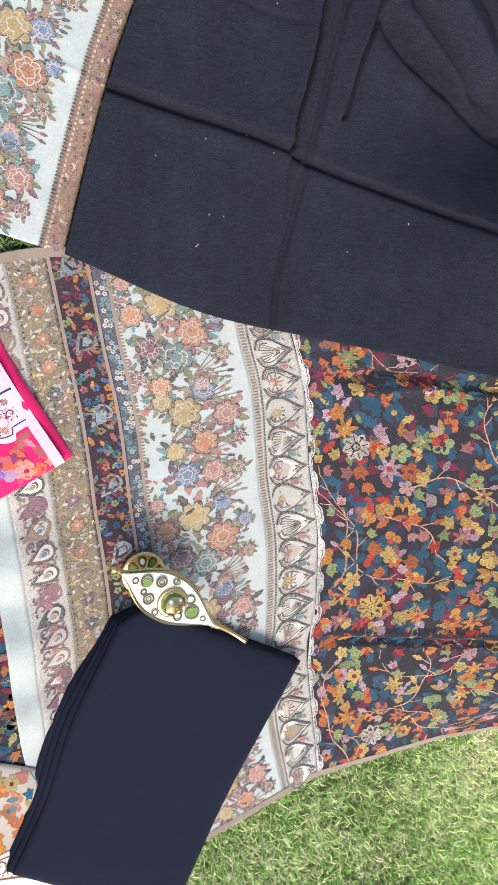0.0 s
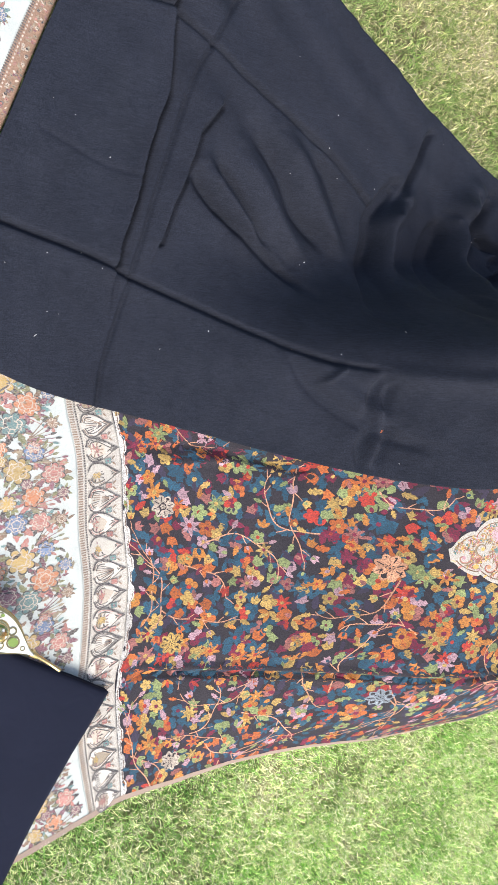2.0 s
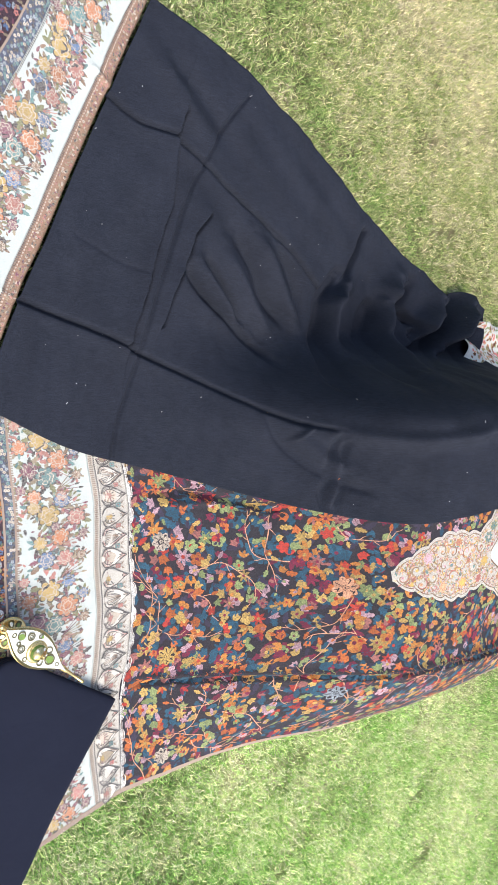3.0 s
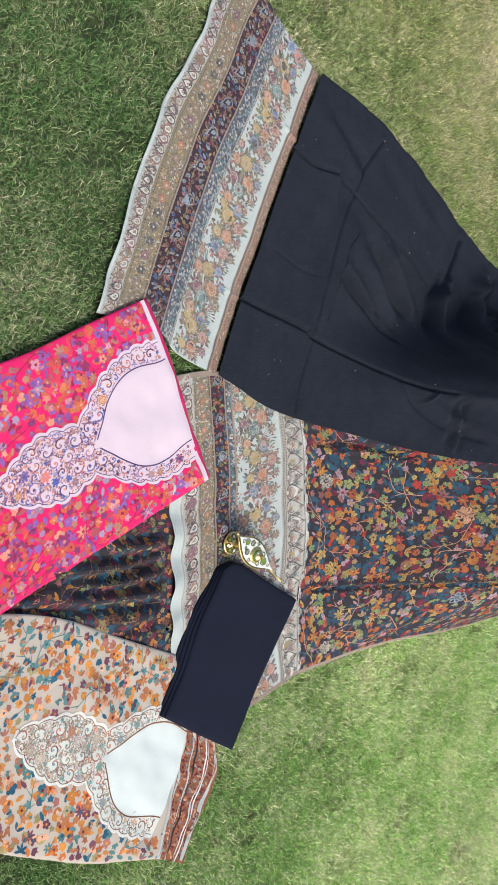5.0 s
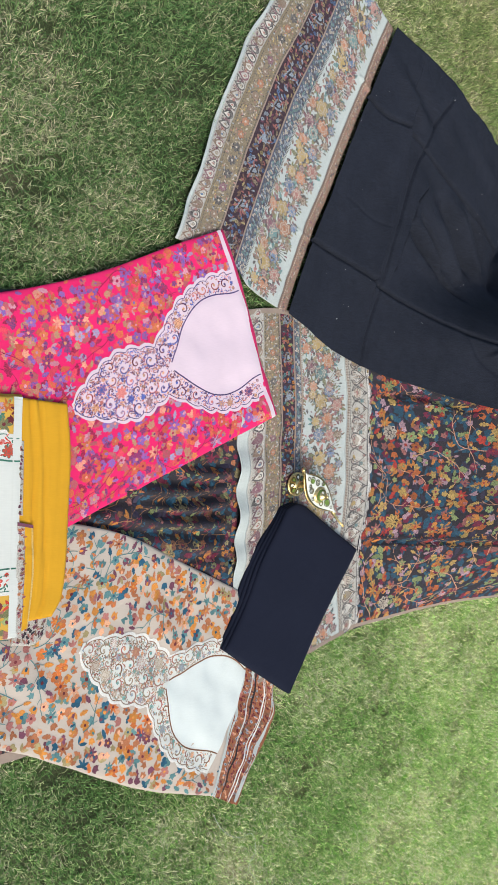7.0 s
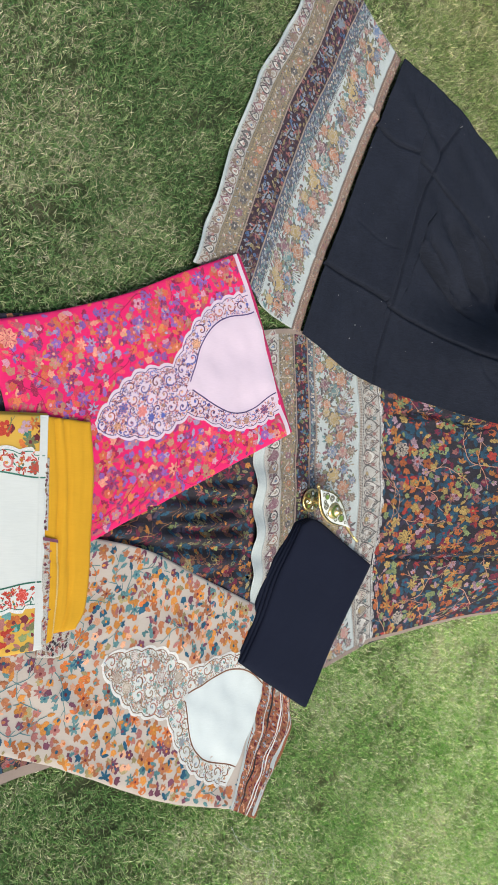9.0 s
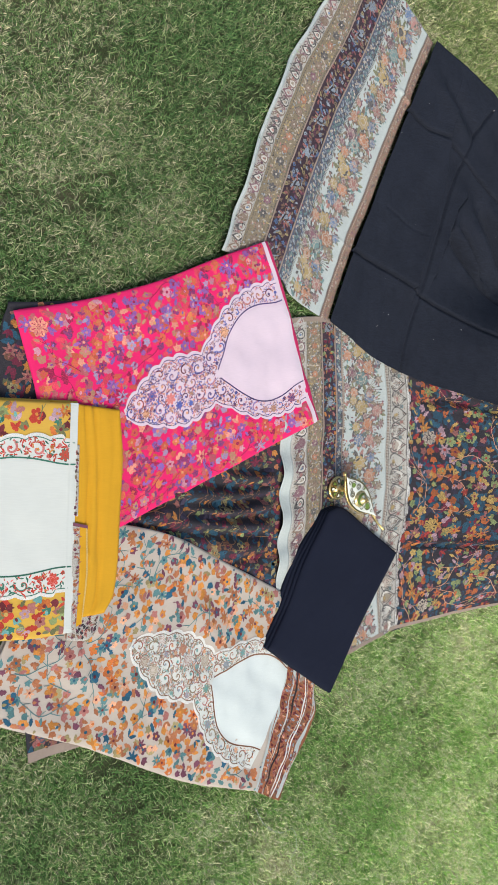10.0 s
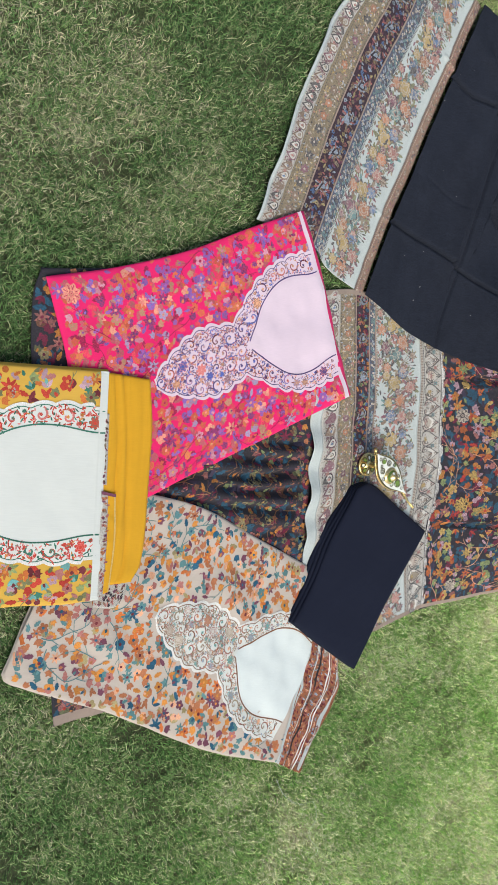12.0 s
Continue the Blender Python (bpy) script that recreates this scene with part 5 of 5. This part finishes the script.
pr.ribbon([(top.wide - 0.006, v) for v in np.linspace(0, top.tall, 80)], 0.010, WHITE, 9)
pr.made("floral_print", cream, "orange, teal and red floral print")
neck_panel(top, (0.122, -1.19), (-0.896, 0.444), cream, WHITE, LINEN, ["dun", "clay", "dun", "brown"], ["mist", "thread", "peach", "bone", "aqua"], R, "brown", fill=IVORY)
hem = Sheet([(0.081, -1.446), (0.179, -1.497)], [(0.21, -0.87), (0.31, -0.98)], [(0.081, -1.446), (0.12, -1.28), (0.165, -1.06), (0.21, -0.87)], [(0.179, -1.497), (0.25, -1.35), (0.308, -1.245), (0.296, -1.139), (0.31, -0.98)], 0.006,
            lambda x, y, u, v: 0.013 + 0.004 * np.sin(u * 26 + 3 * np.sin(v * 8)) + 0.003 * ripple(x, y, 0.08, 95))
part("border_band", hem.mesh("border_band", [RUST]), cream, "rust woven border")
FLAT.append(hem.outline())
pr = Print(hem)
leafy_band(pr, 0.004, hem.wide - 0.012, hem.tall, R, ("maroon", "peach", "brown", "bark", "clay", "maroon", "mist"), 0.009)
for f, col, w in ((0.04, WHITE, 0.006), (0.28, "white", 0.0035), (0.36, "char", 0.004), (0.62, "white", 0.003), (0.68, "white", 0.003), (0.90, WHITE, 0.010)):
    pr.ribbon([(f * hem.wide + 0.002 * np.sin(v * 60), v) for v in np.linspace(0, hem.tall, 90)], w, col, 5)
pr.made("border_weave", cream)

gold, top = folded("yellow_kurta", "mustard yellow floral kurta folded flat with open white neck", [(-1.25, -0.89), (-0.838, -0.874), (-0.7, -0.877), (-0.597, -0.869)], [(-1.25, -0.325), (-0.891, -0.309), (-0.63, -0.297)], [(-1.25, -0.89), (-1.25, -0.325)], [(-0.597, -0.869), (-0.615, -0.566), (-0.63, -0.297)], 0.033, YELLOW, 101, 3, 0.007, 0.0015)
pr = Print(top)
free = neck_free(top, (-0.632, -0.575), (-1.0, -0.02), long=1.35)
sat = vines(pr, top.wide, top.tall, R, 16, "moss", 0.0028, ["green", "red", "clay", "aqua"], 0.026, keep=free)
all_over(pr, top.wide, top.tall, 0.0255, ["red", "red", "orange", "sage", "aqua", "lilac", "maroon", "green", "clay", "moss"], R, 1.18, eyes=("amber", "maroon", "gold"), keep=free, avoid=sat)
pr.ribbon([(top.wide - 0.011, v) for v in np.linspace(0, top.tall, 80)], 0.022, IVORY, 17)
pr.made("floral_print", gold, "red, green and violet floral print")
neck_panel(top, (-0.632, -0.575), (-1.0, -0.02), gold, WHITE, IVORY, ["red", "rose", "green", "red"], ["red", "rose", "green", "amber"], R, "green", fill=IVORY, long=1.35, bold=1.6)

mustard, top2 = folded("mustard_cloth", "plain mustard yellow cotton cloth folded beside the yellow kurta", [(-0.66, -0.838), (-0.578, -0.836), (-0.507, -0.83)], [(-0.7, -0.297), (-0.63, -0.299), (-0.512, -0.304)], [(-0.66, -0.838), (-0.68, -0.55), (-0.7, -0.297)],
                       [(-0.507, -0.83), (-0.482, -0.763), (-0.485, -0.577), (-0.492, -0.43), (-0.512, -0.304)], 0.034, MUSTARD, 111, 2, 0.007, 0.0015,
                       extra=lambda x, y, u, v: sum(h * np.exp(-((u - c - 0.06 * np.sin(2.6 * v + p)) / w) ** 2) for c, p, h, w in ((0.46, 0, -0.008, 0.020), (0.54, 0, 0.004, 0.05), (0.68, 2, -0.008, 0.020), (0.60, 3.5, -0.005, 0.018), (0.76, 0.5, 0.002, 0.06), (0.88, 4.0, -0.002, 0.02))))
flap = Sheet([(-0.600, -0.862), (-0.570, -0.850)], [(-0.619, -0.592), (-0.578, -0.600)], [(-0.600, -0.862), (-0.619, -0.592)], [(-0.570, -0.850), (-0.566, -0.72), (-0.578, -0.600)], 0.004, lambda x, y, u, v: 0.0535 - 0.002 * u + 0.0008 * ripple(x, y, 0.06, 131))
part("flap", flap.mesh("flap", [ECRU], 0.002, 0.0, 0.5), mustard, "paisley woven strip")
part("flap", flap.mesh("flap", [MUSTARD], 0.002, 0.5, 1.001), mustard, "mustard flap with pale selvedge")
pr = Print(flap)
leafy_band(pr, 0.001, flap.wide * 0.48, flap.tall, R, ("plum", "bark", "clay", "rust"), 0.0085)
pr.ribbon([(flap.wide - 0.003, v) for v in np.linspace(0, flap.tall, 30)], 0.004, "gold", 4)
pr.ribbon([(u, flap.tall - 0.004) for u in np.linspace(0, flap.wide, 12)], 0.008, "plum", 5)
pr.made("flap_weave", mustard)
strip = Sheet([(-0.622, -0.575), (-0.606, -0.577)], [(-0.632, -0.40), (-0.618, -0.40)], [(-0.622, -0.575), (-0.632, -0.40)], [(-0.606, -0.577), (-0.618, -0.40)], 0.004, lambda x, y, u, v: 0.0525 + 0 * x)
part("flap", strip.mesh("flap", [ECRU], 0.002), mustard, "paisley woven strip")
pr = Print(strip)
leafy_band(pr, 0.001, strip.wide - 0.002, strip.tall, R, ("plum", "bark", "clay", "dun"), 0.008)
pr.made("flap_weave", mustard)
tail = Sheet([(-0.60, -0.895), (-0.545, -0.90), (-0.515, -0.875)], [(-0.60, -0.82), (-0.51, -0.815)], [(-0.60, -0.895), (-0.60, -0.82)], [(-0.515, -0.875), (-0.51, -0.815)], 0.006, lambda x, y, u, v: 0.0330 + 0.001 * ripple(x, y, 0.05, 133))
part("border_end", tail.mesh("border_end", [ECRU], 0.002), gold, "woven border end showing below")
pr = Print(tail)
leafy_band(pr, 0.002, tail.wide - 0.002, tail.tall, R, ("bark", "plum", "clay", "iron"), 0.009)
pr.made("border_weave", gold)

# ---- the folded black cloth ----
stack = thing("folded_black_cloth", "blue-black cotton cloth folded in a thick oblong pad", "folded cloth")
low, high = [(0.055, -0.985), (0.19, -1.075), (0.335, -1.163)], [(0.256, -0.565), (0.315, -0.553), (0.44, -0.622), (0.595, -0.708)]
left, right = [(0.055, -0.985), (0.114, -0.872), (0.170, -0.722), (0.256, -0.565)], [(0.335, -1.163), (0.46, -0.92), (0.595, -0.708)]
for k in range(4):
    o = np.array((-0.012, 0.002)) * (3 - k) * 0.7
    l2 = [tuple(np.array(p) + o * (1 if j < 3 else 0.4)) for j, p in enumerate(left)]
    lo2, hi2 = [l2[0]] + low[1:], [l2[-1]] + high[1:]
    fold = Sheet(lo2, hi2, l2, right, 0.009, lambda x, y, u, v, k=k: 0.016 + 0.0085 * (k + 1) - 0.005 * np.exp(-np.minimum(np.minimum(u, 1 - u), np.minimum(v, 1 - v)) / 0.014) + 0.0016 * ripple(x, y, 0.2, 120 + k) - 0.004 * np.clip((v - 0.85) / 0.15, 0, 1))
    part("fold_layer", fold.mesh("fold_layer", [NAVY], 0.007), stack)
FLAT.append(fold.outline())


# ---- the little brass lamp ----
BRASS = metal_mat("polished_brass", (0.80, 0.60, 0.26), 0.26)
ENAMEL = gloss_mat("cream_enamel", (0.74, 0.74, 0.66), 0.25)
LEAFGREEN = gloss_mat("green_enamel", (0.16, 0.24, 0.05), 0.2)
GILT = gloss_mat("dark_olive_enamel_line", (0.09, 0.075, 0.02), 0.3)


def lathe(profile, mats, steps=28, centre=(0, 0, 0), name="turned"):
    a = np.linspace(0, 2 * np.pi, steps, endpoint=False)
    v = [(centre[0] + r * np.cos(t), centre[1] + r * np.sin(t), centre[2] + z) for r, z in profile for t in a]
    f = [(i * steps + j, i * steps + (j + 1) % steps, (i + 1) * steps + (j + 1) % steps, (i + 1) * steps + j) for i in range(len(profile) - 1) for j in range(steps)]
    return mesh_of(name, v, f, mats)


def brass_lamp():
    ob = thing("oil_lamp", "small brass oil lamp with cream and green enamel", "oil lamp", at=(0.320, -0.502, 0.017))
    ob.rotation_euler = (radians(2), radians(3), math.atan2(-0.617, 0.787))
    foot = part("foot", lathe([(0.0, 0.0), (0.036, 0.0), (0.039, 0.002), (0.039, 0.006), (0.036, 0.008), (0.030, 0.007), (0.014, 0.010), (0.009, 0.018), (0.007, 0.034), (0.011, 0.044), (0.008, 0.052), (0.013, 0.064), (0.0, 0.068)], [BRASS], centre=(-0.020, -0.002, 0), name="foot"), ob, "round brass foot on a turned stem")
    for q in range(8):
        a = q * 2 * math.pi / 8
        turn = np.array(((math.cos(a), -math.sin(a)), (math.sin(a), math.cos(a))))
        t = np.linspace(0, 2 * math.pi, 12, endpoint=False)
        for name, size, z, mat in (("dark_petal", 1.0, 0.0012, GILT), ("enamel_petal", 0.55, 0.0018, ENAMEL if q % 2 else LEAFGREEN)):
            xy = np.stack([0.0235 + 0.0105 * size * np.cos(t), 0.0068 * size * np.sin(t) * (1.1 + 0.4 * np.cos(t))], 1) @ turn.T
            rad = np.hypot(xy[:, 0], xy[:, 1])
            pts = [(-0.020 + px, -0.002 + py, float(np.interp(rr, (0.014, 0.030, 0.036), (0.010, 0.007, 0.008))) + z) for (px, py), rr in zip(xy, rad)]
            part(name, mesh_of(name, pts, [range(12)], [mat], smooth=False), foot, "enamel petal on the foot")
    # the boat-shaped bowl, pointed at both ends
    n, m = 41, 20
    s = np.linspace(-1, 1, n)
    half = 0.041 * (0.5 + 0.5 * np.cos(np.pi * np.abs(s) ** 1.15)) ** 0.8 + 0.0022
    rows = []
    for t, h in zip(s, half):
        a = np.linspace(0, 2 * np.pi, m, endpoint=False)
        z = 0.080 + np.where(np.sin(a) > 0, 0.004, 0.020) * np.sin(a) * (h / 0.048) ** 0.6 + 0.012 * np.abs(t) ** 2.5
        rows.append(np.stack([np.full(m, t * 0.105), np.cos(a) * h, z], 1))
    k = np.arange(n * m).reshape(n, m)
    f = np.stack([k[:-1], k[1:], np.roll(k, -1, 1)[1:], np.roll(k, -1, 1)[:-1]], -1).reshape(-1, 4)
    part("bowl", mesh_of("bowl", np.vstack(rows), f, [BRASS]), ob, "boat-shaped brass bowl")
    # enamel lid plate and its rim
    cols = np.linspace(-1, 1, 11)
    pts = np.array([[(t * 0.099, c * h * 0.92, 0.0855 + 0.012 * np.abs(t) ** 2.5 + 0.002 * (1 - c * c)) for c in cols] for t, h in zip(s, half)])
    kk = np.arange(n * 11).reshape(n, 11)
    f = np.stack([kk[:-1, :-1], kk[1:, :-1], kk[1:, 1:], kk[:-1, 1:]], -1).reshape(-1, 4)
    plate = part("enamel_plate", mesh_of("enamel_plate", pts.reshape(-1, 3), f, [ENAMEL]), ob, "cream enamel top plate")
    r = random.Random(8)

    def top_z(x, y):
        t = np.clip(np.abs(x) / 0.105, 0, 1)
        return 0.0890 + 0.012 * t**2.5

    def ring(c, rad, w):
        a = np.linspace(0, 2 * np.pi, 19)
        v = [(c[0] + q * np.cos(t), c[1] + q * np.sin(t), float(top_z(c[0] + q * np.cos(t), 0)) + 0.0003) for q in (rad, rad - w) for t in a]
        return v, [(i, i + 1, i + 20, i + 19) for i in range(18)]

    for c, rad, w in (((-0.052, 0.008), 0.011, 0.003), ((-0.03, -0.016), 0.010, 0.003), ((-0.028, 0.018), 0.010, 0.003), ((0.035, 0.016), 0.009, 0.003), ((-0.006, 0.030), 0.006, 0.0025), ((-0.006, -0.030), 0.006, 0.0025), ((0.05, 0.0), 0.013, 0.003), ((-0.070, 0.0), 0.006, 0.0025), ((0.073, 0.0), 0.005, 0.002), ((0.033, -0.018), 0.008, 0.0028), ((-0.045, -0.010), 0.006, 0.003), ((-0.030, -0.016), 0.005, 0.002), ((-0.028, 0.018), 0.005, 0.002)):
        part("scroll_ring", mesh_of("scroll_ring", *ring(c, rad, w), [GILT], smooth=False), plate, "dark enamel scroll")
    for sgn in (-1, 1):
        q = [(t * 0.101, sgn * h * e, 0.0867 + 0.012 * np.abs(t) ** 2.5) for e in (0.96, 0.84) for t, h in zip(s, half)]
        part("rim_line", mesh_of("rim_line", q, [(i, i + 1, i + 1 + n, i + n) for i in range(n - 1)], [GILT], smooth=False), plate, "dark enamel rim")
    for c, rad in (((-0.05, 0.006), 0.0085), ((0.05, 0.0), 0.0105), ((-0.002, 0.031), 0.004)):
        a = np.linspace(0, 2 * np.pi, 14, endpoint=False)
        part("green_inlay", mesh_of("green_inlay", [(c[0] + rad * np.cos(t), c[1] + rad * 0.85 * np.sin(t), float(top_z(c[0], 0)) + 0.0007) for t in a], [range(14)], [LEAFGREEN]), plate, "green enamel leaf")
    lid = part("lid", lathe([(0.0265, 0.0485), (0.0265, 0.053), (0.023, 0.055), (0.021, 0.0545), (0.0205, 0.059), (0.017, 0.067), (0.010, 0.073), (0.004, 0.0755), (0.003, 0.079), (0.005, 0.082), (0.003, 0.086), (0.0, 0.087)], [BRASS], centre=(0.010, -0.002, 0.036), name="lid"), ob, "domed brass lid")
    part("lid_band", lathe([(0.0200, 0.0602), (0.0195, 0.063), (0.0172, 0.0676)], [LEAFGREEN], centre=(0.010, -0.002, 0.036), name="lid_band"), lid, "green enamel band")

    for q in range(5):
        a = q * 1.2566 + 0.4
        t = np.linspace(0, 2 * math.pi, 10, endpoint=False)
        rr = np.where(np.arange(10) % 2, 0.0020, 0.0046)
        pts = [(0.010 + 0.0135 * math.cos(a) + d * math.cos(w), -0.002 + 0.0135 * math.sin(a) + d * math.sin(w), 0.1075 - 0.55 * (math.hypot(0.0135 * math.cos(a) + d * math.cos(w), 0.0135 * math.sin(a) + d * math.sin(w)) - 0.0135)) for d, w in zip(rr, t)]
        part("star_inlay", mesh_of("star_inlay", pts, [range(10)], [ENAMEL], smooth=False), lid, "cream enamel star")

    def tube(name, line, radii, label):
        p = curve(line, 22)
        rr = np.interp(np.linspace(0, 1, 22), np.linspace(0, 1, len(radii)), radii)
        d = np.gradient(p, axis=0)
        d /= np.linalg.norm(d, axis=1, keepdims=True)
        side = np.cross(d, (0, 1, 0.01))
        side /= np.linalg.norm(side, axis=1, keepdims=True)
        up = np.cross(d, side)
        a = np.linspace(0, 2 * np.pi, 10, endpoint=False)
        v = np.vstack([c + r * (np.cos(a)[:, None] * x + np.sin(a)[:, None] * y) for c, r, x, y in zip(p, rr, side, up)])
        k = np.arange(220).reshape(22, 10)
        f = [tuple(q) for q in np.stack([k[:-1], k[1:], np.roll(k, -1, 1)[1:], np.roll(k, -1, 1)[:-1]], -1).reshape(-1, 4)]
        f += [tuple(k[0]), tuple(k[-1][::-1])]
        part(name, mesh_of(name, v, f, [BRASS]), ob, label)

    tube("spout", [(0.095, 0, 0.088), (0.12, 0, 0.081), (0.150, 0, 0.078), (0.180, 0, 0.083)], (0.006, 0.0045, 0.0035, 0.0045), "thin brass spout")
    tube("tip", [(-0.098, 0, 0.090), (-0.112, 0, 0.096), (-0.118, 0, 0.102)], (0.006, 0.005, 0.0065), "rounded brass tip")
    for k in range(3):
        tube("collar", [(0.098 + 0.007 * k, 0, 0.0875 - 0.002 * k), (0.101 + 0.007 * k, 0, 0.0865 - 0.002 * k)], (0.0078 - 0.0008 * k, 0.0078 - 0.0008 * k), "brass collar ring")


brass_lamp()

# ---- a loose thread on the grass ----
strand = curve([(0.087, -1.499), (0.135, -1.565), (0.199, -1.608), (0.259, -1.612), (0.281, -1.675), (0.260, -1.728), (0.304, -1.788), (0.278, -1.810)], 60)
cv = bpy.data.curves.new("loose_thread", "CURVE")
cv.dimensions, cv.bevel_depth, cv.bevel_resolution = "3D", 0.0006, 1
sp = cv.splines.new("POLY")
sp.points.add(len(strand) - 1)
for q, (px, py) in zip(sp.points, strand):
    q.co = (px, py, 0.012 + 0.003 * math.sin(px * 90), 1)
cv.materials.append(IVORY)
tagged(new("loose_thread", cv), "thin pale loose cotton thread lying on grass", "thread")

# ---- grass round the cloths ----
grass(1500000)
